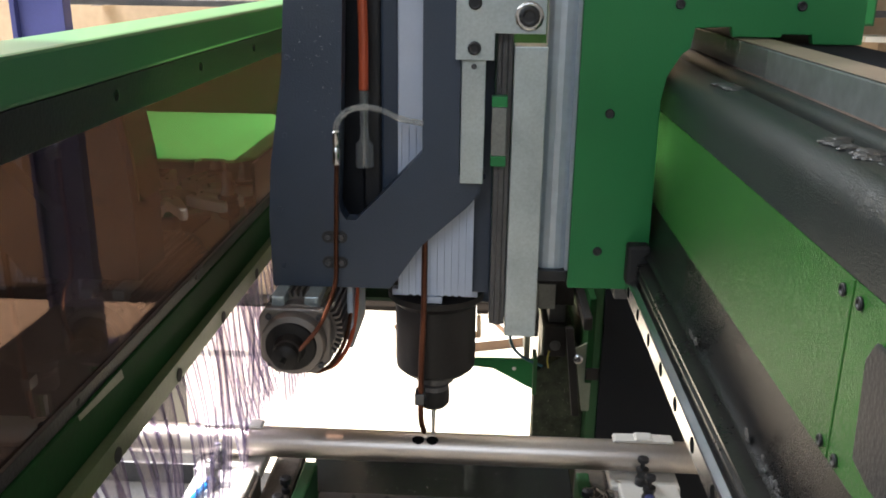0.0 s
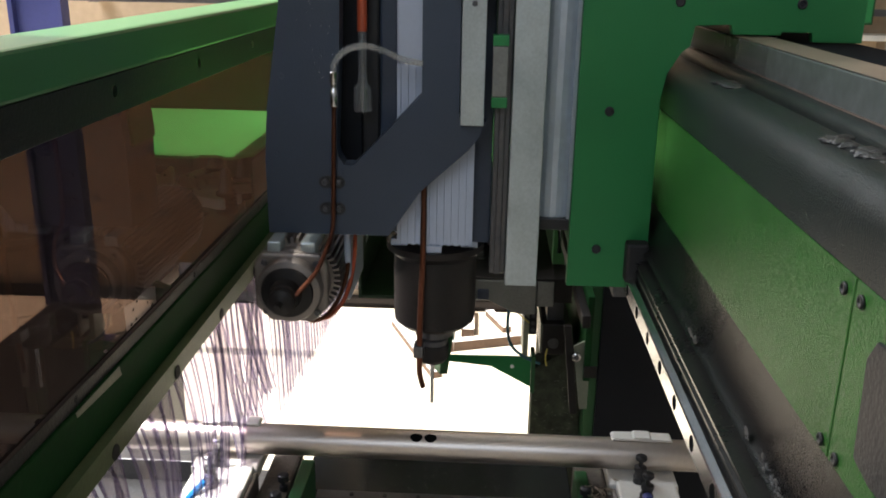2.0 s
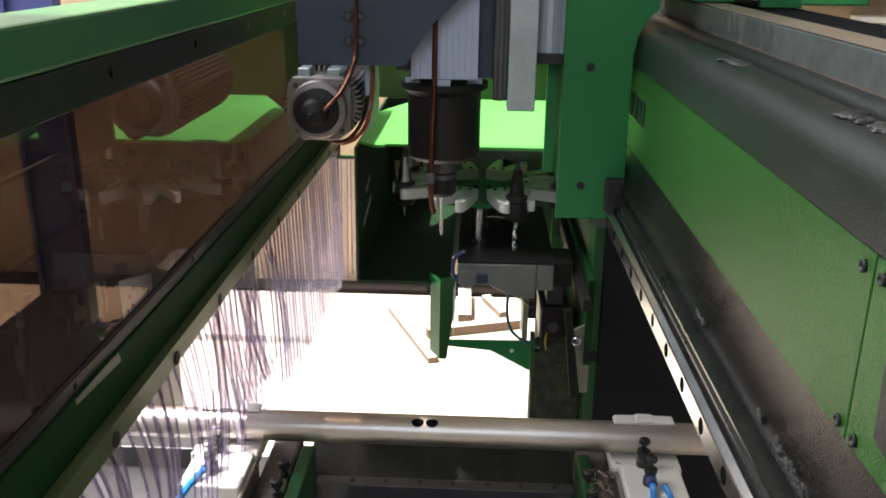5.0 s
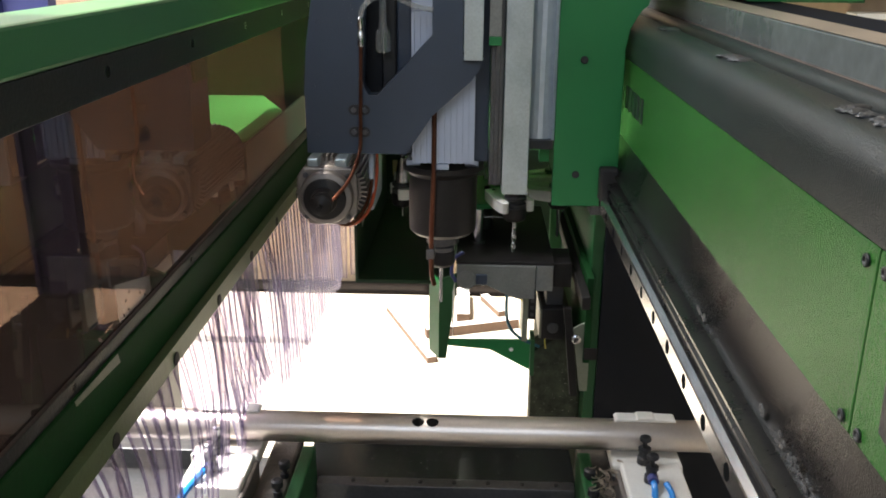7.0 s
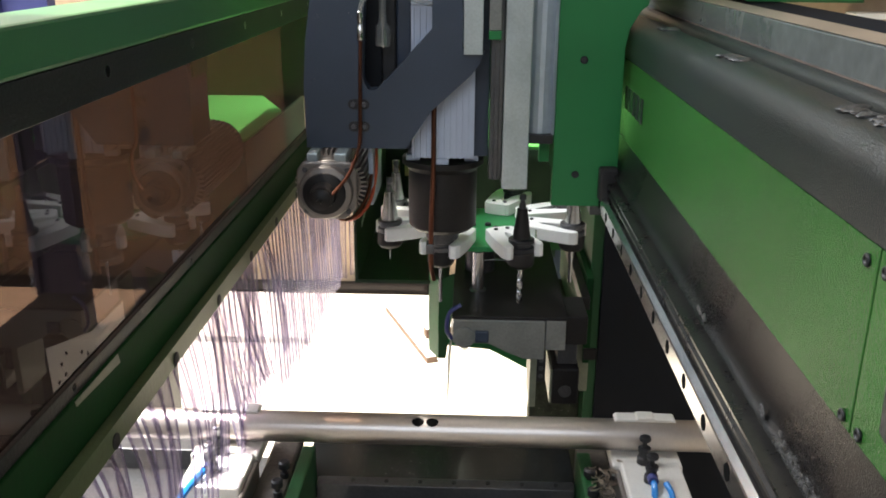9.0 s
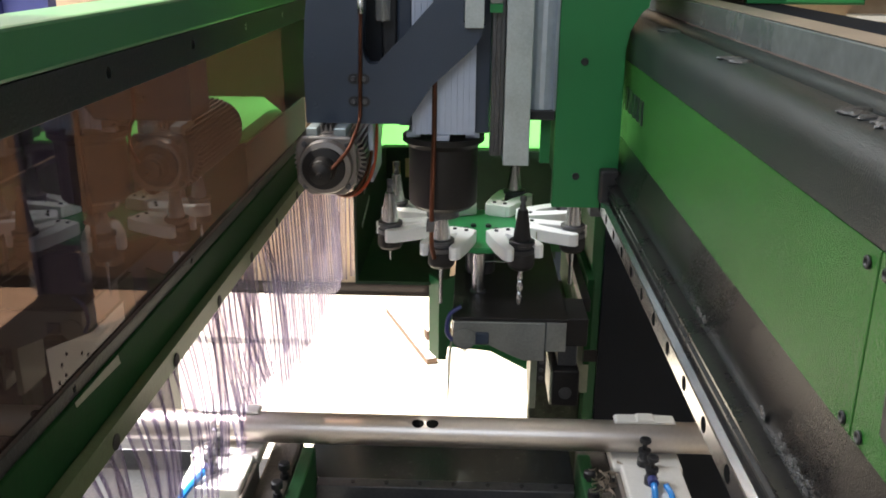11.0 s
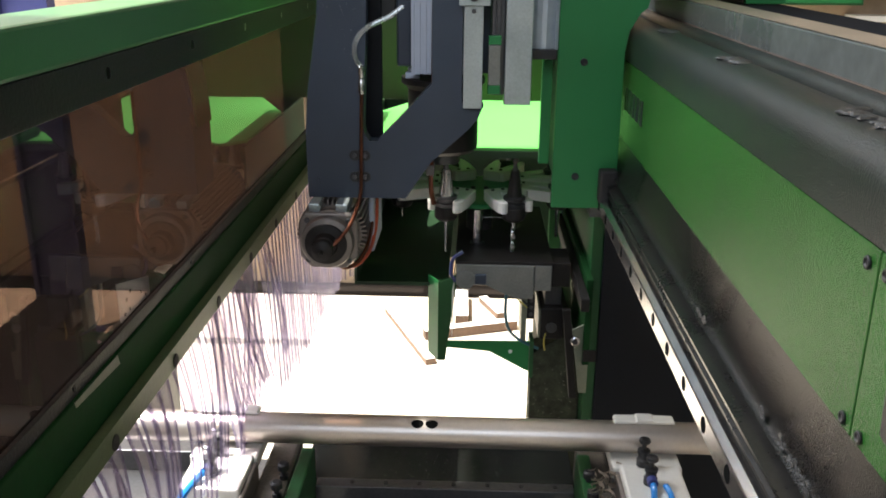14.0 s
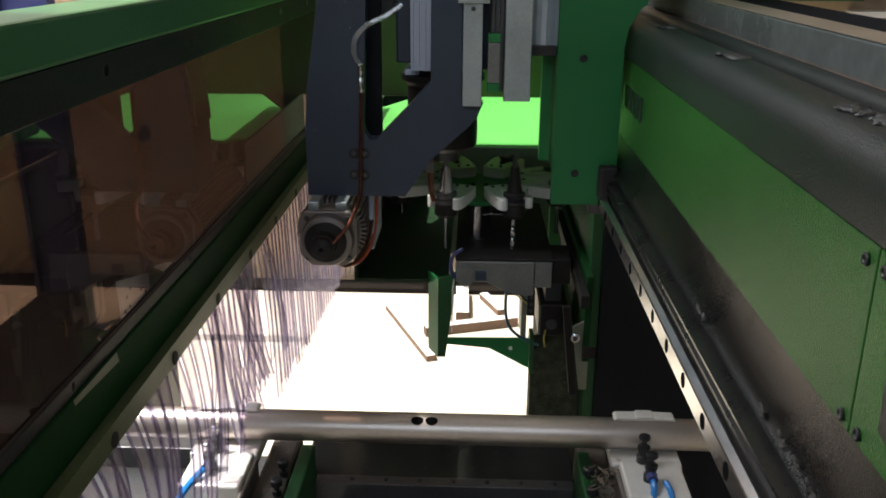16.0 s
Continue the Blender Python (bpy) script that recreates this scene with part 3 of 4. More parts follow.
part("side_bed", boxes((-0.98, -0.445, 0.85, 1.43, 0.56, 0.80), bevel=0.004), STEEL_DARK, bed, "grey steel side bed")
part("side_rib", boxes((-0.98, -0.445, 1.29, 1.31, 0.8005, 0.84), bevel=0.002), STEEL_DARK, bed)
part("side_leg", boxes((-0.95, -0.50, 0.95, 1.40, 0.0, 0.5595)), BLACK, bed)
bolts(bed, [(x, 1.219, 0.836) for x in (-0.20, -0.145, -0.09, -0.035, 0.02, 0.075, 0.13)], 0.004, "z", BLACK, "bed_bolt", 0.002)
for x0, x1 in ((-0.281, -0.2595), (0.161, 0.182)):
    part("cheek", boxes((x0, x1, 1.04, 1.225, 0.60, 0.896), bevel=0.003), GREEN_DARK, bed, "green painted cheek plate")
chips = bmesh.new()
for k in range(140):
    m = Matrix.Translation((rng.uniform(-0.22, 0.14), rng.uniform(1.245, 1.40), 0.8312)) @ Matrix.Rotation(rng.uniform(0, 6.3), 4, "Z") @ Matrix.Diagonal((rng.uniform(0.0008, 0.003), 0.0008, 0.0008, 1))
    bmesh.ops.create_cube(chips, size=1.0, matrix=m)
solid("metal_chips", chips, CHIPS, "loose bright aluminium chips on the bed", "chips", kind="stuff")


def clamp(name, x, flip, label):
    """A pneumatic clamp that holds the tube, its middle at x."""
    c = thing(name, (x, 1.12, 0.60), label, "pneumatic clamp", "tube clamps")
    part("body", boxes((x - 0.045, x + 0.045, 1.06, 1.155, 0.80, 0.925), bevel=0.004), BRIGHT, c, "machined aluminium clamp body")
    part("base", boxes((x - 0.075, x + 0.075, 1.04, 1.34, 0.60, 0.7995), bevel=0.003), STEEL_DARK, c)
    part("jaw", boxes((x - 0.055, x + 0.05, 1.15, 1.245, 0.9, 0.9205), bevel=0.003), BRIGHT, c)
    part("top_jaw", prism(bmesh.new(), [(x - 0.05, 0.9695), (x + 0.045, 0.9695), (x + 0.042, 0.9735), (x + 0.012, 0.974), (x + 0.01, 0.9765), (x - 0.014, 0.9765), (x - 0.016, 0.974), (x - 0.046, 0.9735)], "y", 1.195, 1.218, 0.001), BRIGHT, c)
    part("bracket", boxes((x + flip * 0.048 - 0.004, x + flip * 0.048 + 0.004, 1.03, 1.15, 0.78, 0.915), bevel=0.003), ALU_DULL, c)
    part("saddle", boxes((x + flip * 0.074 - 0.024, x + flip * 0.074 + 0.024, 1.03, 1.27, 0.60, 0.885), bevel=0.006), RUSTY, c, "brown grease-caked saddle")
    for dy in (0.0, 0.05):
        part("knob", turned([(0.007, 0), (0.007, 0.008), (0.004, 0.009), (0.004, 0.016), (0.009, 0.017), (0.009, 0.026), (0.006, 0.028)], (x + flip * 0.090, 1.10 + dy, 0.8855), "z", 14), BLACK, c)
    part("cylinder", turned([(0.019, 0), (0.019, 0.05), (0.015, 0.052)], (x - 0.02 * flip, 1.058, 0.86), "y", 20), ALU_WHITE, c)
    part("port", turned([(0.009, 0), (0.009, 0.004)], (x - 0.02 * flip, 1.006, 0.86), "y", 16), BLACK, c)
    for dx, dy in ((-0.010, 0.044), (-0.008, -0.005)):
        f = part("fitting", turned([(0.010, 0), (0.010, 0.010), (0.008, 0.012), (0.008, 0.020), (0.0095, 0.021), (0.0095, 0.026), (0.004, 0.027)], (x + dx, 1.108 + dy, 0.9255), "z", 16), BLACK, c, "black pneumatic fitting")
        part("valve_screw", turned([(0.0035, 0.0272), (0.0035, 0.038), (0.008, 0.0385), (0.009, 0.041), (0.008, 0.0445), (0.005, 0.0455)], (x + dx, 1.108 + dy, 0.9255), "z", 16), STEEL if flip > 0 else BLACK, f, "throttle screw")
    part("collar", turned([(0.0075, 0), (0.0075, 0.012)], (x - 0.008, 1.096, 0.937), "y", 14), BLUE_PAINT, c, "dark blue hose collar")
    return c


cl = clamp("clamp", -0.385, 1, "aluminium pneumatic clamp under the plastic curtain")
cr = clamp("clamp", 0.262, -1, "aluminium pneumatic clamp beside the gantry rail")
part("air_hose", hose([(-0.394, 1.092, 0.937), (-0.402, 1.076, 0.933), (-0.415, 1.058, 0.922), (-0.428, 1.04, 0.90), (-0.445, 1.02, 0.84), (-0.45, 1.01, 0.70)], 0.0052), BLUE, cl, "bright blue air hose")
part("air_hose", hose([(0.254, 1.09, 0.937), (0.254, 1.072, 0.93), (0.252, 1.055, 0.90), (0.255, 1.04, 0.82), (0.255, 1.035, 0.66)], 0.0048), BLUE, cr, "bright blue air hose")
part("air_hose", hose([(0.272, 1.085, 0.935), (0.278, 1.065, 0.925), (0.280, 1.045, 0.88), (0.28, 1.03, 0.66)], 0.0045), BLUE, cr)
# crumpled ribbons of swarf caught on the right-hand cheek
swarf = bmesh.new()
srng = random.Random(21)
for k in range(16):
    cx, cy, cz = srng.uniform(0.172, 0.214), srng.uniform(1.09, 1.16), 0.897
    ra, tw, ht = srng.uniform(0.004, 0.009), srng.uniform(4, 9), srng.uniform(0.012, 0.035)
    tilt = srng.uniform(-0.5, 0.5)
    prev = None
    for i in range(22):
        s = i / 21
        a = tw * s + k
        p = Vector((cx + ra * math.cos(a) + tilt * ht * s, cy + ra * math.sin(a), cz + ht * s))
        now = (swarf.verts.new(p), swarf.verts.new(p + Vector((0.0008 * math.cos(a), 0.0008 * math.sin(a), 0.0035))))
        if prev:
            swarf.faces.new((prev[0], now[0], now[1], prev[1]))
        prev = now
solid("swarf", swarf, SWARF, "curled grey and brown metal swarf on the clamp", "swarf", kind="stuff")

# ---------- carriage on the beam (built where it stands over the tool changer) ----------
car = thing("gantry_carriage", (0.17, 1.43, 1.245), "green steel carriage plate riding on the beam", "machine carriage")
pl = [(0.120, 1.247), (0.228, 1.247), (0.2265, 1.508), (0.232, 1.540), (0.248, 1.568), (0.258, 1.576), (0.262, 1.601), (0.306, 1.603), (0.309, 1.591), (0.369, 1.591), (0.370, 1.595), (0.407, 1.595), (0.409, 1.5835), (0.47, 1.5835), (0.47, 1.95), (0.120, 1.95)]
part("front_plate", prism(bmesh.new(), pl, "y", 1.43, 1.445, 0.0015), GREEN, car, "green painted front plate")
part("body", boxes((0.121, 0.196, 1.4455, 1.70, 1.30, 1.95), bevel=0.002), GREEN_DARK, car)
part("top_block", boxes((0.1965, 0.46, 1.4455, 1.70, 1.6055, 1.95), bevel=0.002), GREEN_DARK, car)
part("side_flange", boxes((0.102, 0.1195, 1.506, 1.522, 1.305, 1.95), bevel=0.001), GREEN, car, "narrow green edge strip")
part("rail_block", boxes((0.188, 0.222, 1.4455, 1.66, 1.2265, 1.2995), bevel=0.002), STEEL_DARK, car)
part("wiper", boxes((0.196, 0.226, 1.405, 1.4295, 1.262, 1.318), bevel=0.004), RUBBER, car, "black rubber rail wiper")
bolts(car, [(0.162, 1.43, 1.491), (0.158, 1.43, 1.302), (0.24, 1.43, 1.63), (0.39, 1.43, 1.63), (0.162, 1.43, 1.68)], 0.0062, "y", BLACK, "bolt", 0.003)

# ---------- vertical spindle slide ----------
SX, SY = -0.0665, 1.504
spi = thing("milling_spindle", (SX, SY, 1.27), "black vertical milling spindle with ribbed aluminium motor", "spindle")
part("nose_body", turned([(0.026, 1.3255), (0.052, 1.327), (0.0595, 1.334), (0.0605, 1.342), (0.0605, 1.436), (0.066, 1.442), (0.0715, 1.446), (0.0715, 1.4555)], (SX, SY, 0), "z", 40), SPINDLE, spi, "blackened round spindle body")
nose = part("nose", turned([(0.022, 1.306), (0.029, 1.307), (0.0295, 1.3245), (0.026, 1.3254)], (SX, SY, 0), "z", 32), STEEL_DARK, spi, "polished spindle nose ring")
for k in range(6):
    a = radians(30 + 60 * k)
    x, yv = SX + 0.058 * math.cos(a), SY + 0.058 * math.sin(a)
    part("flange_tab", boxes((x - 0.012, x + 0.012, yv - 0.008, yv + 0.008, 1.456, 1.466), bevel=0.001), ALU_WHITE, spi)
ribs = bmesh.new()
pts = []
x = -0.117
k = 0
while x < -0.014:
    pts += [(x, 1.4445 if k % 2 else 1.441), (x + 0.0048, 1.4445 if k % 2 else 1.441)]
    x += 0.005
    k += 1
prism(ribs, pts + [(-0.014, 1.556), (-0.117, 1.556)], "z", 1.4665, 1.715)
part("motor_housing", ribs, ALU_WHITE, spi, "ribbed pale aluminium motor housing")
part("upper_housing", boxes((-0.117, -0.014, 1.438, 1.556, 1.7155, 2.20), bevel=0.003), ALU_WHITE, spi, "smooth pale aluminium housing")
part("left_housing", boxes((-0.143, -0.1175, 1.47, 1.55, 1.475, 2.20), bevel=0.004), NAVY, spi)
part("cable_box", boxes((-0.215, -0.1435, 1.475, 1.56, 1.552, 2.20), bevel=0.004), BLACK, spi, "black cable housing")
part("right_housing", boxes((-0.0135, 0.012, 1.46, 1.55, 1.4665, 2.20), bevel=0.002), NAVY, spi)
part("guide_rail", boxes((0.0121, 0.0334, 1.4095, 1.46, 1.4394, 2.2), (0.0184, 0.0271, 1.4060, 1.4100, 1.4394, 2.2), bevel=0.0015), STEEL_DARK, spi, "dark steel guide rail")
part("slide_bar", boxes((0.0342, 0.0768, 1.4025, 1.46, 1.4247, 1.819), bevel=0.0015), ALU, spi, "long bare aluminium slide bar")
cover = bmesh.new()
prism(cover, [(0.0795, 1.50), (0.0795, 1.462), (0.086, 1.4575), (0.094, 1.4555), (0.102, 1.4555), (0.110, 1.4575), (0.1165, 1.461), (0.1165, 1.450), (0.1205, 1.448), (0.1205, 1.50)], "z", 1.508, 2.2)
part("screw_cover", cover, COVER_METAL, spi, "curved bright metal screw cover")
part("cover_foot", boxes((0.0795, 0.1195, 1.448, 1.50, 1.492, 1.5075), bevel=0.001), BLACK, spi)
part("coolant_pipe", hose([(-0.078, 1.432, 1.62), (-0.079, 1.431, 1.55), (-0.080, 1.430, 1.45), (-0.083, 1.430, 1.36), (-0.0835, 1.432, 1.30), (-0.083, 1.436, 1.27), (-0.079, 1.445, 1.246)], 0.0042, 10), COPPER, spi, "bent copper coolant pipe")
part("pipe_bracket", boxes((-0.092, -0.078, 1.425, 1.45, 1.300, 1.318), bevel=0.001), STEEL_DARK, spi)

# ---------- bracket slide with the horizontal spindle ----------
brk = thing("drilling_unit", (-0.19, 1.41, 1.34), "dark navy bracket carrying a horizontal finned spindle", "drilling head")
outline = [(-0.286, 1.491), (-0.287, 1.592), (-0.282, 1.66), (-0.262, 1.787), (-0.252, 1.95), (-0.25, 2.25), (-0.178, 2.25), (-0.180, 1.95), (-0.186, 1.75), (-0.192, 1.61), (-0.19, 1.598), (-0.183, 1.587), (-0.17, 1.587),
           (-0.124, 1.635), (-0.081, 1.682), (-0.081, 2.25), (-0.034, 2.25), (-0.033, 1.653), (0.002, 1.648), (-0.006, 1.628), (-0.019, 1.611), (-0.082, 1.553), (-0.124, 1.491)]
bm = prism(bmesh.new(), outline, "y", 1.40, 1.43)
prism(bm, [(-0.2855, 1.4915), (-0.2865, 1.592), (-0.2815, 1.66), (-0.2615, 1.787), (-0.2515, 1.95), (-0.2495, 2.25), (-0.2395, 2.25), (-0.2415, 1.95), (-0.25, 1.787), (-0.27, 1.66), (-0.275, 1.592), (-0.275, 1.4915)], "y", 1.4305, 1.50)
plate = part("bracket", bm, NAVY, brk, "navy grey cast bracket with a diagonal arm")
part("edge_strip", prism(bmesh.new(), [(-0.2865, 1.60), (-0.2825, 1.66), (-0.2625, 1.787), (-0.2525, 1.95), (-0.2505, 2.25), (-0.254, 2.25), (-0.256, 1.95), (-0.266, 1.787), (-0.286, 1.66), (-0.290, 1.60)], "y", 1.42, 1.50), GREEN_DARK, brk, "thin green edge strip")
bolts(brk, [(-0.208, 1.40, 1.563), (-0.208, 1.40, 1.527), (-0.19, 1.40, 1.563), (-0.19, 1.40, 1.527)], 0.0045, "y", STEEL_DARK, "bolt", 0.004)
for z in (1.563, 1.527):
    part("bolt_recess", prism(bmesh.new(), [(-0.199 + 0.009 * math.copysign(1, math.cos(a)) + 0.0085 * math.cos(a), z + 0.0085 * math.sin(a)) for a in [2 * math.pi * (k + 0.5) / 20 for k in range(20)]], "y", 1.3992, 1.3998), BLACK, brk)
bolts(brk, [(-0.27, 1.40, 1.52), (-0.272, 1.40, 1.60), (-0.255, 1.40, 1.80), (-0.262, 1.40, 1.70)], 0.004, "y", NAVY, "plug", 0.001)
part("slide_bar", boxes((-0.031, -0.001, 1.386, 1.4, 1.645, 1.803), bevel=0.001), ALU, brk, "bare aluminium bar")
part("clamp_block", prism(bmesh.new(), [(-0.039, 1.8035), (0.009, 1.8035), (0.009, 1.836), (0.071, 1.836), (0.071, 1.90), (-0.039, 1.90)], "y", 1.378, 1.4, 0.001), ALU, brk, "milled aluminium clamp block")
bolts(brk, [(-0.016, 1.386, 1.795)], 0.0035, "y", STEEL_DARK, "screw", 0.002)
bolts(brk, [(-0.016, 1.378, 1.818), (-0.016, 1.378, 1.872)], 0.0085, "y", BLACK, "cap_bolt", 0.004)
bolts(brk, [(0.05, 1.378, 1.857)], 0.018, "y", STEEL, "washer", 0.003)
bolts(brk, [(0.05, 1.376, 1.857)], 0.0125, "y", BLACK, "cap_bolt", 0.004)
part("sensor", boxes((0.008, 0.027, 1.388, 1.405, 1.682, 1.744), bevel=0.001), GREASY, brk, "grey rail carriage block")
for z0, z1 in ((1.7445, 1.758), (1.668, 1.6815)):
    part("sensor_cap", boxes((0.0075, 0.0275, 1.3875, 1.4055, z0, z1), bevel=0.001), GREEN, brk, "green end cap")
MX, MZ = -0.246, 1.434
fins = bmesh.new()
pts = []
for k in range(44):
    for off, r in ((0.0, 0.049), (0.45, 0.049), (0.5, 0.0575), (0.85, 0.0575)):
        a = 2 * math.pi * (k + off) / 44
        pts.append((MX + r * math.cos(a) * 1.02, MZ + r * math.sin(a)))
prism(fins, pts, "y", 1.380, 1.640)
motor = part("motor", fins, ALU_DULL, brk, "finned aluminium horizontal spindle motor")
fl = [(MX + p, MZ + q) for p, q in ((-0.048, -0.028), (-0.028, -0.048), (0.028, -0.048), (0.048, -0.028), (0.048, 0.032), (0.038, 0.046), (-0.038, 0.046), (-0.048, 0.032))]
part("front_housing", turned([(0.045, 0), (0.047, 0.004), (0.047, 0.022), (0.044, 0.0248)], (MX, 1.3798, MZ), "y", 36), ALU_DULL, motor, "cast motor front housing")
part("end_flange", prism(bmesh.new(), fl, "y", 1.343, 1.3545, 0.003), ALU_DULL, motor, "cast aluminium end flange")
part("ring", turned([(0.043, 0), (0.043, 0.012), (0.041, 0.016), (0.033, 0.018), (0.033, 0.004)], (MX, 1.3425, MZ), "y", 36), ALU_DULL, motor, "turned aluminium ring")
part("shaft_cap", turned([(0.0355, 0), (0.0355, 0.014), (0.033, 0.018), (0.021, 0.021), (0.019, 0.038), (0.017, 0.040), (0.017, 0.052), (0.013, 0.055), (0.006, 0.056), (0.004, 0.057), (0.004, 0.072)], (MX - 0.002, 1.341, MZ - 0.001), "y", 28), SPINDLE, motor, "black shaft cap with collet nut")
bolts(motor, [(MX + dx, 1.343, MZ + dz) for dx in (-0.034, 0.034) for dz in (-0.034, 0.034)], 0.0045, "y", STEEL_DARK, "flange_bolt", 0.004)
for x0, x1 in ((-0.034, -0.016), (0.010, 0.03)):
    part("foot", boxes((MX + x0, MX + x1, 1.36, 1.43, 1.472, 1.4905), bevel=0.002), ALU, motor, "bright aluminium mounting foot")
part("rear_cover", turned([(0.048, 0), (0.048, 0.03), (0.03, 0.034)], (MX, 1.675, MZ), "y", 28), NAVY, motor)
part("side_plate", boxes((-0.190, -0.181, 1.43, 1.56, 1.385, 1.4905), bevel=0.004), ALU_WHITE, motor, "pale side plate behind the fins")
drops = bmesh.new()
for k in range(55):
    dr = rng.uniform(0.0003, 0.0008)
    lathe(drops, [(dr, 0), (dr * 0.7, 0.0004)], Matrix.Translation((rng.gauss(-0.215, 0.014), 1.3998, rng.triangular(1.66, 1.90, 1.83))) @ Matrix.Rotation(radians(90), 4, "X"), 5)
tagged(part("coolant_drops", drops, CHIPS, brk, "splashed bright coolant drops"), kind="stuff")
part("copper_pipe", hose([(-0.1935, 1.396, 1.664), (-0.194, 1.395, 1.645), (-0.1945, 1.393, 1.62), (-0.196, 1.392, 1.56), (-0.197, 1.385, 1.505), (-0.20, 1.352, 1.485), (-0.210, 1.325, 1.462), (-0.226, 1.308, 1.444), (-0.234, 1.303, 1.437)], 0.0030, 8), COPPER, brk, "thin copper coolant pipe")
part("pipe_fitting", turned([(0.005, 1.664), (0.0058, 1.666), (0.0058, 1.684), (0.0045, 1.686), (0.0045, 1.692), (0.0055, 1.694), (0.0055, 1.707), (0.004, 1.709)], (-0.1935, 1.396, 0), "z", 12), STEEL, brk, "small steel pipe fitting")
part("hose_loop", hose([(-0.185, 1.46, 1.49), (-0.184, 1.44, 1.45), (-0.189, 1.41, 1.41), (-0.203, 1.38, 1.386), (-0.22, 1.365, 1.379), (-0.235, 1.365, 1.383)], 0.0032), COPPER, brk, "reddish brown hose loop")
part("hose_loop", hose([(-0.180, 1.47, 1.49), (-0.179, 1.45, 1.44), (-0.185, 1.42, 1.40), (-0.20, 1.39, 1.380), (-0.22, 1.38, 1.373)], 0.0032), ORANGE, brk)
part("blue_wire", hose([(-0.188, 1.452, 1.49), (-0.187, 1.45, 1.455), (-0.190, 1.452, 1.425)], 0.003), BLUE_PAINT, brk)
part("orange_hose", hose([(-0.170, 1.445, 2.2), (-0.168, 1.445, 2.0), (-0.163, 1.445, 1.85), (-0.163, 1.445, 1.755)], 0.0065, 10), ORANGE, spi, "orange rubber hose")
part("hose_tip", turned([(0.010, 1.650), (0.0125, 1.652), (0.0125, 1.682), (0.007, 1.688), (0.006, 1.70), (0.006, 1.756)], (-0.163, 1.445, 0), "z", 14), CLEAR, spi, "clear plastic hose connector")
swing = part("clear_hose", hose([(-0.1935, 1.396, 1.708), (-0.191, 1.393, 1.719), (-0.184, 1.391, 1.729), (-0.170, 1.389, 1.7385), (-0.150, 1.389, 1.741), (-0.13, 1.390, 1.736), (-0.107, 1.393, 1.726), (-0.080, 1.397, 1.720)], 0.0042), CLEAR, brk, "clear bent air hose")
pivot = Vector((-0.1935, 1.396, 1.708)) - brk.location
swing.data.transform(Matrix.Translation(-pivot))
swing.location = pivot
part("clear_hose", hose([(-0.118, 1.40, 2.05), (-0.112, 1.395, 1.96), (-0.098, 1.395, 1.91), (-0.083, 1.402, 1.885)], 0.0042), CLEAR, spi)

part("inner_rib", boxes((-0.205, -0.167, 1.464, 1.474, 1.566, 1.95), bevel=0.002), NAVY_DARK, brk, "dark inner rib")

# ---------- tool changer ----------
CX, CY, FZ, R = 0.004, 1.68, 1.152, 0.19
cha = thing("tool_carousel", (CX, CY, 0.96), "sliding tool carousel with white plastic grippers", "tool changer")
part("turntable", turned([(0.125, 1.118), (0.13, 1.120), (0.13, 1.128), (0.128, 1.130)], (CX, CY, 0), "z", 48), GREEN, cha, "round green steel turntable")
part("hub", turned([(0.03, 1.03), (0.03, 1.118)], (CX, CY, 0), "z", 24), STEEL_DARK, cha)
bolts(cha, [(CX + 0.03 * math.cos(radians(60 * k)), CY - 0.02 + 0.03 * math.sin(radians(60 * k)), 1.13) for k in range(6)], 0.006, "z", BLACK, "bolt", 0.006)
part("column", turned([(0.0115, 1.034), (0.0115, 1.1175)], (CX - 0.004, 1.562, 0), "z", 20), STEEL, cha, "round steel column")
part("collar", turned([(0.016, 1.034), (0.016, 1.041), (0.012, 1.043)], (CX - 0.004, 1.562, 0), "z", 20), STEEL_DARK, cha)
part("carriage_block", prism(bmesh.new(), [(-0.044, 0.987), (-0.044, 1.033), (0.1205, 1.033), (0.1205, 0.958), (0.084, 0.958), (0.055, 0.970), (0.020, 0.987)], "y", 1.43, 1.60, 0.002), GREASY, cha, "grey machined carriage block")
part("carriage_end", boxes((0.1215, 0.158, 1.432, 1.60, 0.976, 1.033), bevel=0.002), GREASY, cha)
part("hanger_plate", boxes((0.098, 0.110, 1.452, 1.545, 0.850, 0.9575), bevel=0.001), OLIVE_PLATE, cha, "pale olive hanger plate")
part("link_block", boxes((0.1105, 0.127, 1.456, 1.50, 0.900, 0.9575), bevel=0.002), BLACK, cha, "black link block with three holes")
for z in (0.912, 0.928, 0.944):
    part("link_hole", turned([(0.0045, 0), (0.0045, 0.001), (0.003, 0.0012)], (0.1185, 1.4556, z), "y", 12), STEEL_DARK, cha)
part("drive_motor", boxes((0.141, 0.190, 1.46, 1.62, 0.852, 0.925), bevel=0.003), SPINDLE, cha, "black square drive motor")
# pale sheet added for the light on the motor's left side
part("drive_side", boxes((0.1365, 0.1405, 1.462, 1.62, 0.854, 0.923), bevel=0.001), OLIVE_PLATE, cha, "pale sheet for the lit side of the drive motor")
part("drive_face", turned([(0.012, 0), (0.012, 0.002), (0.006, 0.003)], (0.165, 1.4598, 0.880), "y", 20), STEEL_DARK, cha)
part("drive_mount", boxes((0.150, 0.186, 1.48, 1.60, 0.9255, 0.9755), bevel=0.002), STEEL_DARK, cha)
part("grease_drop", turned([(0.001, -0.020), (0.006, -0.016), (0.008, -0.008), (0.007, 0)], (-0.022, 1.44, 0.987), "z", 12), CLEAR, cha, "clear grease cup")
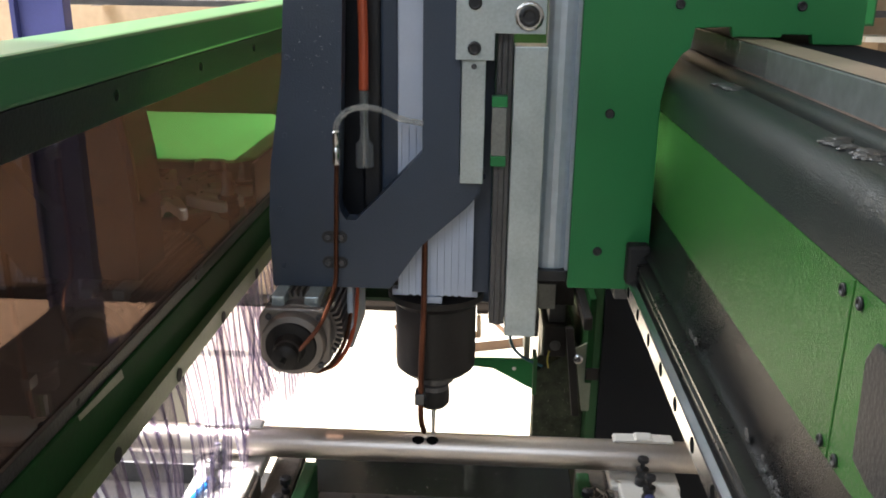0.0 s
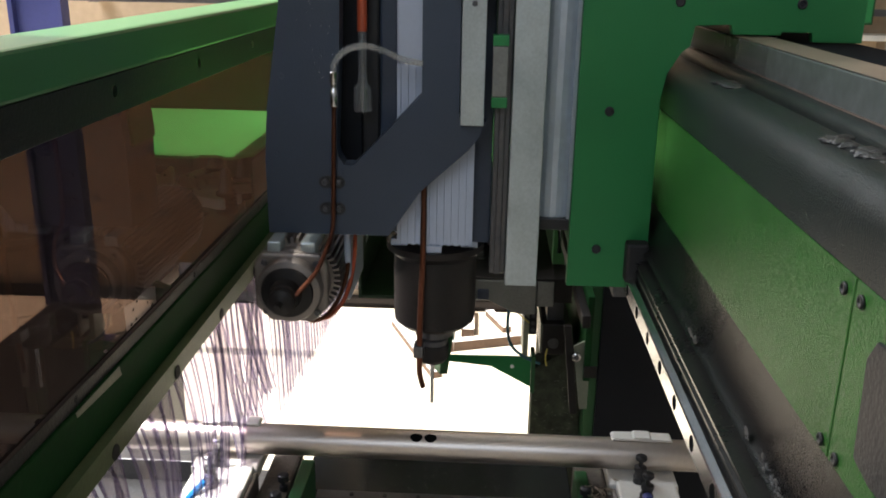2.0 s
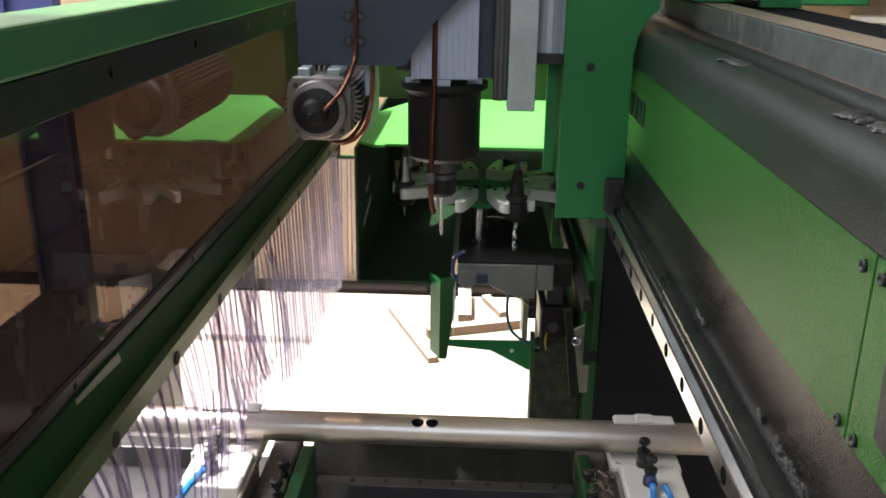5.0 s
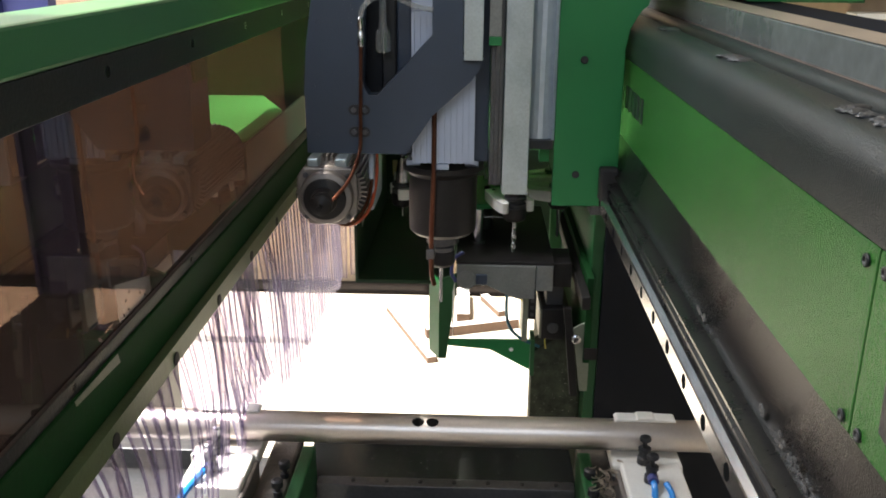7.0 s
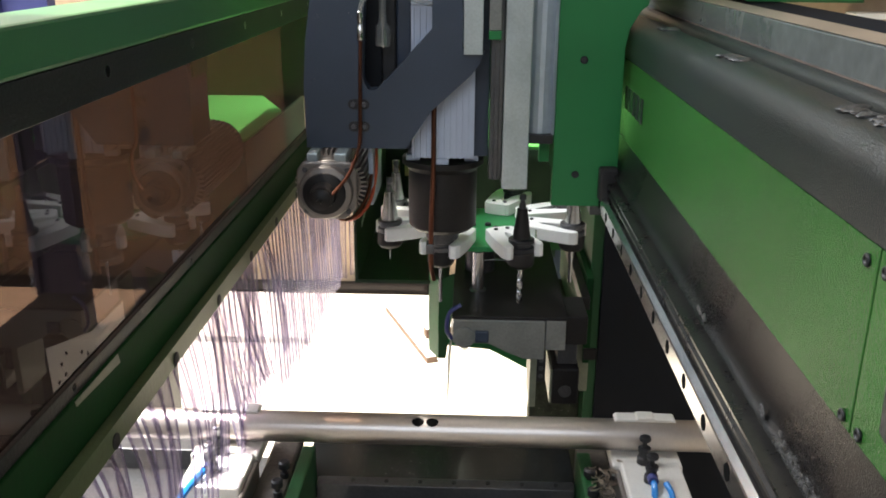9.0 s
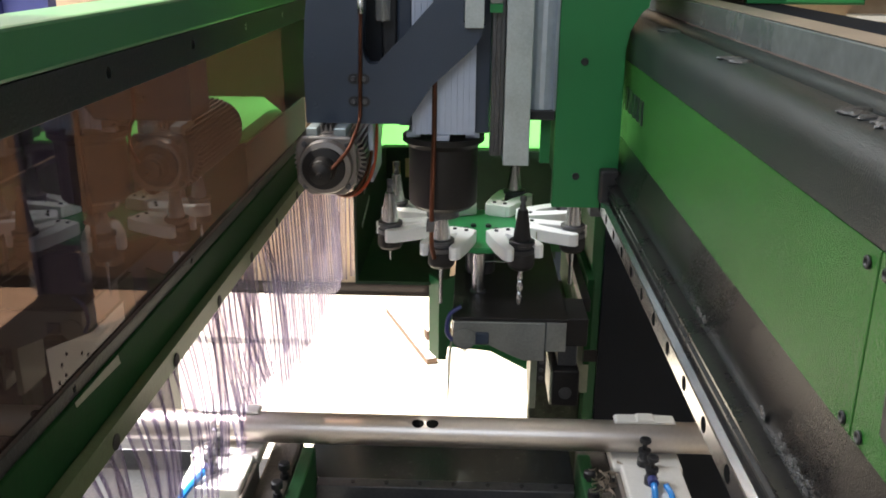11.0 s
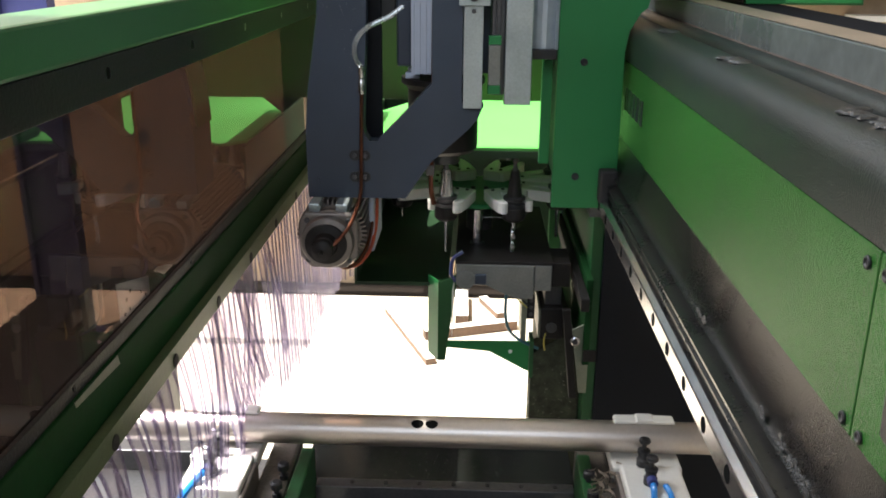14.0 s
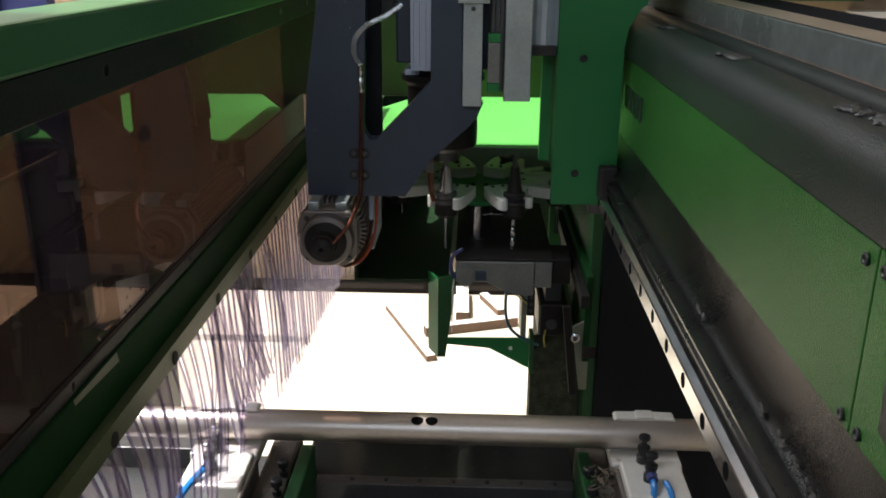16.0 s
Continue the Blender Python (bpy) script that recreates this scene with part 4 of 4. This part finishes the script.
part("top_plate", boxes((-0.046, 0.160, 1.432, 1.86, 1.0335, 1.0395), bevel=0.001), SPINDLE, cha)
part("end_plate", prism(bmesh.new(), [(1.282, 1.030), (1.455, 0.985), (1.600, 0.985), (1.600, 0.945), (1.462, 0.936), (1.286, 0.934)], "x", -0.0492, -0.0480), BRIGHT, cha, "perforated bare aluminium end plate")
for yy, zz in ((1.324, 0.981), (1.308, 0.955), (1.334, 0.957), (1.423, 0.954), (1.40, 0.968), (1.345, 0.992)):
    part("plate_hole", turned([(0.004, 0), (0.004, 0.0012)], (-0.0502, yy, zz), "x", 10), HOLE, cha)
part("motor", turned([(0.02, 0), (0.02, 0.004), (0.016, 0.005), (0.016, 0.003)], (-0.024, 1.4295, 1.000), "y", 24), GREASY, cha, "small geared motor face")
part("connector", boxes((-0.004, 0.020, 1.422, 1.4295, 0.992, 1.014), bevel=0.002), NAVY, cha, "dark blue plug")
part("cable", hose([(-0.03, 1.435, 1.06), (-0.05, 1.432, 1.045), (-0.055, 1.43, 1.015), (-0.045, 1.43, 0.995)], 0.004), BLUE_PAINT, cha, "dark blue cable")
part("sensor_frame", hose([(0.005, 1.60, 1.04), (0.005, 1.60, 1.085), (0.105, 1.60, 1.09), (0.11, 1.60, 1.15)], 0.002, 6, 4), STEEL, cha)
part("slider", boxes((0.1605, 0.20, 1.46, 1.56, 0.975, 1.03), bevel=0.002), SPINDLE, cha)


def fork_mesh():
    """A white gripper that opens outwards along +x, for the tool at (R, 0)."""
    bm = bmesh.new()
    for s in (1, -1):
        pts = [(0.088, 0.002 * s), (0.088, 0.027 * s), (0.10, 0.030 * s), (0.155, 0.038 * s), (0.195, 0.040 * s), (0.207, 0.036 * s), (0.210, 0.028 * s), (0.204, 0.021 * s), (0.190, 0.0195 * s), (0.175, 0.017 * s), (0.158, 0.010 * s), (0.130, 0.005 * s), (0.125, 0.002 * s)]
        prism(bm, pts if s > 0 else pts[::-1], "z", 1.1305, 1.155, 0.002)
    box(bm, 0.086, 0.122, -0.02, 0.02, 1.1302, 1.1548, bevel=0.0015)
    return bm


fk = part("gripper", fork_mesh(), PLASTIC, None, "white plastic tool gripper")
angles = [-112.5 + 45 * k for k in range(8)]
grips = [fk] + [new("gripper", fk.data) for _ in angles[1:]]
for g, a in zip(grips, angles):
    g.parent = cha
    g.matrix_basis = pose(0, 0, -0.96, 0, 0, a)
    tagged(g, "white plastic tool gripper")


bolts(cha, [(CX + 0.103 * math.cos(radians(a)) - s * 0.012 * math.sin(radians(a)), CY + 0.103 * math.sin(radians(a)) + s * 0.012 * math.cos(radians(a)), 1.1546) for a in angles for s in (1, -1)], 0.004, "z", BLACK, "gripper_screw", 0.003)


def holder(label, bit, r, dark=False):
    """A taper tool holder with its cutter, built about the origin at its flange."""
    h = thing("tool_holder", (0, 0, 0), label, "tool holder", "tools in the changer")
    part("taper", turned([(0.0090, 0.068), (0.0165, 0.0125)], (0, 0, 0), "z", 28), SPINDLE if dark else STEEL, h, "polished steel taper")
    part("pull_stud", turned([(0.0058, 0.0683), (0.0058, 0.076), (0.0042, 0.078), (0.0042, 0.083), (0.0062, 0.085), (0.0062, 0.092), (0.005, 0.094)], (0, 0, 0), "z", 18), STEEL_DARK, h)
    part("flange", turned([(0.021, -0.013), (0.0235, -0.012), (0.0235, -0.004), (0.019, -0.002), (0.019, 0.003), (0.0235, 0.005), (0.0235, 0.011), (0.021, 0.0122)], (0, 0, 0), "z", 30), STEEL_DARK if not dark else BLACK, h, "grooved steel flange")
    part("collet_nut", turned([(0.0235, -0.0134), (0.0245, -0.016), (0.0245, -0.036), (0.020, -0.042), (0.012, -0.043)], (0, 0, 0), "z", 24), SPINDLE, h, "dark collet nut")
    bm = turned([(r, -0.0432), (r, -bit * 0.55), (r * 0.8, -bit * 0.6), (r * 0.8, -bit)], (0, 0, 0), "z", 12)
    part("cutter", bm, STEEL, h, "slim steel cutter")
    return h


def drill_flutes(h, r, z0, z1):
    bm = bmesh.new()
    n, rings = 40, []
    for i in range(n + 1):
        s = i / n
        z, tw = z0 + (z1 - z0) * s, s * 10
        rr = r * (1 if s < 0.93 else (1 - s) / 0.07 + 0.05)
        rings.append([bm.verts.new((rr * q * math.cos(a + tw), rr * q * math.sin(a + tw), z)) for a, q in ((0, 1), (0.9, 0.95), (1.57, 0.35), (math.pi, 1), (math.pi + 0.9, 0.95), (math.pi + 1.57, 0.35))])
    for a, b in zip(rings, rings[1:]):
        for k in range(6):
            bm.faces.new((a[k], a[(k + 1) % 6], b[(k + 1) % 6], b[k]))
    part("drill", bm, STEEL, h, "twisted steel drill bit")


spot = [(CX + R * math.cos(radians(a)), CY + R * math.sin(radians(a)), FZ) for a in angles]
tools = []
for k, (lab, bit, r, dark) in enumerate((("steel taper tool holder with a thin end mill", 0.115, 0.0035, False), ("black taper tool holder with a twist drill", 0.06, 0.0055, True), ("steel taper tool holder with a long cutter", 0.11, 0.005, False),
                                        ("steel taper tool holder in a white gripper", 0.07, 0.003, False), ("steel taper tool holder in a white gripper", 0.08, 0.004, False), ("steel taper tool holder in a white gripper", 0.07, 0.003, False),
                                        ("steel taper tool holder in a white gripper", 0.08, 0.004, False), ("steel taper tool holder with a short cutter", 0.068, 0.002, False))):
    h = holder(lab, bit, r, dark)
    if dark:
        drill_flutes(h, 0.0058, -0.06, -0.135)
    h.location = spot[k]
    tools.append(h)

# fixed stand of the changer
std = thing("changer_stand", (0.18, 1.85, 0.0), "dark green changer stand with bracket arm", "machine stand")
part("casting", prism(bmesh.new(), [(0.124, 0.0), (0.124, 0.808), (0.128, 0.813), (0.188, 0.853), (0.2355, 0.853), (0.2355, 0.0)], "y", 1.77, 1.84, 0.002), SPECKLE, std, "dark casting covered with chips")
part("casting_rear", boxes((0.155, 0.2355, 1.8405, 2.15, 0.0, 0.842)), SPECKLE, std)
specks = bmesh.new()
for k in range(100):
    m = Matrix.Translation((rng.uniform(0.128, 0.233), 1.7696, rng.uniform(0.55, 0.805))) @ Matrix.Rotation(rng.uniform(0, 6.3), 4, "Y") @ Matrix.Diagonal((rng.uniform(0.001, 0.003), 0.0008, 0.0008, 1))
    bmesh.ops.create_cube(specks, size=1.0, matrix=m)
tagged(part("stuck_chips", specks, STEEL, std, "bright metal chips stuck on the casting"), kind="stuff")
part("upright", boxes((0.2365, 0.2600, 1.72, 2.25, 0.60, 1.18), bevel=0.002), GREEN_DARK, std, "green upright plate")
part("guide_rail", boxes((0.205, 0.222, 1.60, 2.2, 0.985, 1.012), bevel=0.002), SPINDLE, std, "steel guide rail")
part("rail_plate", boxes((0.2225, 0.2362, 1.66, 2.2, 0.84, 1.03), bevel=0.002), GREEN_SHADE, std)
part("rail_cap", boxes((0.2225, 0.2500, 1.655, 1.6595, 0.85, 0.876), bevel=0.001), SPINDLE, std)
arm = [(-0.066, 0.846), (0.118, 0.849), (0.118, 0.778), (0.108, 0.782), (0.075, 0.80), (0.03, 0.824), (-0.066, 0.832)]
part("arm", prism(bmesh.new(), arm, "y", 1.75, 1.758, 0.001), GREEN, std, "green sheet-metal arm")
part("arm_hole", turned([(0.0045, 0), (0.0045, 0.001)], (0.077, 1.7492, 0.826), "y", 14), PLASTIC, std)
part("arm_flange", boxes((0.1185, 0.1275, 1.745, 1.80, 0.765, 0.852)), GREEN_DARK, std)
part("hanging_plate", prism(bmesh.new(), [(-0.082, 0.985), (-0.041, 1.0), (-0.066, 0.80), (-0.083, 0.80)], "y", 1.75, 1.762, 0.001), GREEN_DARK, std, "dark green hanging plate")
# lighter green than the plate, for the light on its left face
part("hanging_flange", prism(bmesh.new(), [(-0.0825, 1.75), (-0.0825, 1.762), (-0.103, 1.80), (-0.106, 1.797)], "z", 0.80, 0.985), GREEN, std, "bent edge of the hanging plate, coloured lighter where lit")
part("diagonal_bar", prism(bmesh.new(), [(0.176, 0.965), (0.192, 0.965), (0.214, 0.765), (0.199, 0.765)], "y", 1.655, 1.669, 0.001), SPINDLE, std, "dark slanted brace")
part("brace_bolt", turned([(0.010, 0), (0.010, 0.006), (0.006, 0.008)], (0.204, 1.6548, 0.899), "y", 16), STEEL, std, "bright brace bolt")
part("brace_plate", prism(bmesh.new(), [(0.200, 0.915), (0.2360, 0.935), (0.2360, 0.77), (0.220, 0.77)], "y", 1.6695, 1.675, 0.001), OLIVE_PLATE, std, "pale brace plate")

part("hose", hose([(0.066, 1.75, 0.985), (0.0635, 1.752, 0.922), (0.072, 1.752, 0.878), (0.100, 1.75, 0.851), (0.138, 1.75, 0.834)], 0.0035), TEAL, std, "thin teal air hose")
part("sensor_wire", hose([(0.060, 1.752, 0.98), (0.085, 1.750, 0.953), (0.110, 1.751, 0.930)], 0.0018, 6), YELLOW, std, "yellow sensor wire")
part("sensor_wire", hose([(0.066, 1.753, 0.98), (0.088, 1.751, 0.957), (0.110, 1.751, 0.937)], 0.0015, 6), BLACK, std)
part("sensor_wire", hose([(0.152, 1.752, 0.87), (0.149, 1.75, 0.85), (0.152, 1.75, 0.83)], 0.0018, 6), YELLOW, std)

# hood under which the changer retreats
cab = thing("changer_hood", (0.0, 2.1, 0.97), "dark green changer hood with a sunlit roof", "machine hood")
top = [(-0.225, 1.79), (-0.205, 1.79), (-0.20, 1.805), (-0.15, 1.805), (-0.14, 1.79), (0.232, 1.79), (0.232, 2.40), (-0.165, 2.40), (-0.262, 2.18), (-0.262, 1.83)]
part("roof", prism(bmesh.new(), top, "z", 1.2645, 1.27), GREEN_LIGHT, cab, "roof sheet in sunlit green")
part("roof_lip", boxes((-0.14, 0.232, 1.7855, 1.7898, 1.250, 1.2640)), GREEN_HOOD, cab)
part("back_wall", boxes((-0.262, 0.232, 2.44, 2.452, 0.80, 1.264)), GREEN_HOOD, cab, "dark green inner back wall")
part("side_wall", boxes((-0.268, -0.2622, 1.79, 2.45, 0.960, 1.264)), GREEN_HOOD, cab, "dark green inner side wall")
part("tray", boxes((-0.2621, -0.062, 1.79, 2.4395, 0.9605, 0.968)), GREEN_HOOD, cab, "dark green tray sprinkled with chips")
part("rear_screen", boxes((-0.345, 0.232, 2.402, 2.414, 1.2705, 1.70)), OLIVE, cab, "rear panel in shaded olive green")
part("stay", boxes((0.20, 0.232, 2.30, 2.34, 0.87, 1.2))  , GREEN_DARK, cab)
for x0, w, h, z in ((-0.244, 0.022, 0.045, 1.04), (-0.208, 0.034, 0.055, 1.04), (-0.163, 0.036, 0.06, 1.042)):
    part("letter_bar", boxes((x0, x0 + w, 2.4385, 2.4398, z, z + h)), GOLD, cab, "cream lettering bar")
for y0, n, z0 in ((1.925, 4, 1.128), (1.875, 7, 1.062)):
    for k in range(n):
        part("text_bar", boxes((-0.2621, -0.2612, y0 + 0.021 * k, y0 + 0.016 + 0.021 * k, z0 + 0.004 * k, z0 + 0.014 + 0.004 * k)), WHITE_INK, cab, "small white lettering bar")

# pallet timbers on the floor
def timber(name, a, b, w, h, label):
    a, b = Vector(a), Vector(b)
    d = (b - a).normalized()
    s = Vector((-d.y, d.x)) * w / 2
    ob = solid(name, prism(bmesh.new(), [tuple(a + s), tuple(b + s), tuple(b - s), tuple(a - s)], "z", 0.0, h), PALLET, label, "timber", "loose timbers")
    ob.data.materials.append(SUNLIT_WHITE)
    # white top, brown sides: sun and shade on one wood, set by facing
    for f in ob.data.polygons:
        f.material_index = 1 if f.normal.z > 0.9 else 0
    return ob


timber("timber", (-0.172, 3.345), (-0.40, 3.90), 0.045, 0.028, "batten on the floor, its sunlit top coloured white")
timber("timber", (-0.215, 3.605), (0.20, 3.745), 0.045, 0.045, "batten on the floor, its sunlit top coloured white")
timber("timber", (-0.05, 3.76), (-0.055, 4.09), 0.06, 0.05, "batten on the floor, its sunlit top coloured white")
timber("timber", (0.05, 4.06), (0.135, 3.85), 0.04, 0.03, "batten on the floor, its sunlit top coloured white")


# ---------- motion ----------
LIFT = [(0, -0.242), (0.55, -0.242), (0.72, -0.228), (0.9, -0.209), (1.6, -0.209), (1.75, -0.203), (2.0, -0.170), (2.5, -0.115), (3.0, -0.055), (3.5, -0.008), (3.7, -0.002), (3.9, 0.0), (5.3, 0.0), (5.5, -0.035), (5.8, -0.082), (6.0, -0.108), (6.25, -0.142), (6.45, -0.152),
        (8.6, -0.152), (9.0, -0.143), (9.2, -0.138), (11.3, -0.079), (11.5, -0.057), (11.8, -0.022), (12.0, -0.003), (12.2, 0.0), (16.0, 0.0)]
DROP = [(0, 0), (12.45, 0), (12.6, -0.006), (12.7, -0.052), (12.8, -0.112), (12.9, -0.156), (13.0, -0.199), (13.1, -0.216), (13.2, -0.221), (13.5, -0.224), (16.0, -0.226)]
TRAVEL = [(0, -0.30), (3.75, -0.30), (4.0, -0.285), (4.4, -0.20), (4.9, -0.08), (5.3, -0.012), (5.5, 0.0), (16.0, 0.0)]
FEED = [(0, 0.30), (6.85, 0.30), (7.0, 0.288), (7.25, 0.215), (7.5, 0.115), (7.75, 0.022), (7.95, 0.0), (12.95, 0.0), (13.1, 0.02), (13.3, 0.125), (13.5, 0.235), (13.7, 0.285), (13.9, 0.30), (16.0, 0.30)]


def along(rows, t):
    for (a, p), (b, q) in zip(rows, rows[1:]):
        if a <= t <= b:
            return p + (q - p) * (t - a) / (b - a)
    return rows[-1][1]


def keyed(ob, tables, shift):
    """Key ob at all times that the tables name, moved from its place by shift(t)."""
    base = ob.location.copy()
    times = sorted({t for rows in tables for t, _ in rows})
    walk(ob, [(t, pose(*(base + Vector(shift(t))))) for t in times])


def motions():
    keyed(car, [TRAVEL], lambda t: (0, along(TRAVEL, t), 0))
    keyed(spi, [TRAVEL, LIFT], lambda t: (0, along(TRAVEL, t), along(LIFT, t)))
    keyed(brk, [TRAVEL, LIFT, DROP], lambda t: (0, along(TRAVEL, t), along(LIFT, t) + along(DROP, t)))
    walk(swing, [(t, pose(*pivot, 0, a, 0)) for t, a in ((0, 0), (12.5, 0), (12.75, -26), (13.0, -44), (13.2, -48), (16.0, -48))])
    keyed(cha, [FEED], lambda t: (0, along(FEED, t), 0))
    for h in tools[1:]:
        keyed(h, [FEED], lambda t: (0, along(FEED, t), 0))
    # the first tool sits in the spindle until the changer takes it over at 8.6 s
    keyed(tools[0], [TRAVEL, LIFT, FEED], lambda t: (0, along(TRAVEL, t), along(LIFT, t) + 0.152) if t < 8.6 else (0, along(FEED, t), 0))


motions()
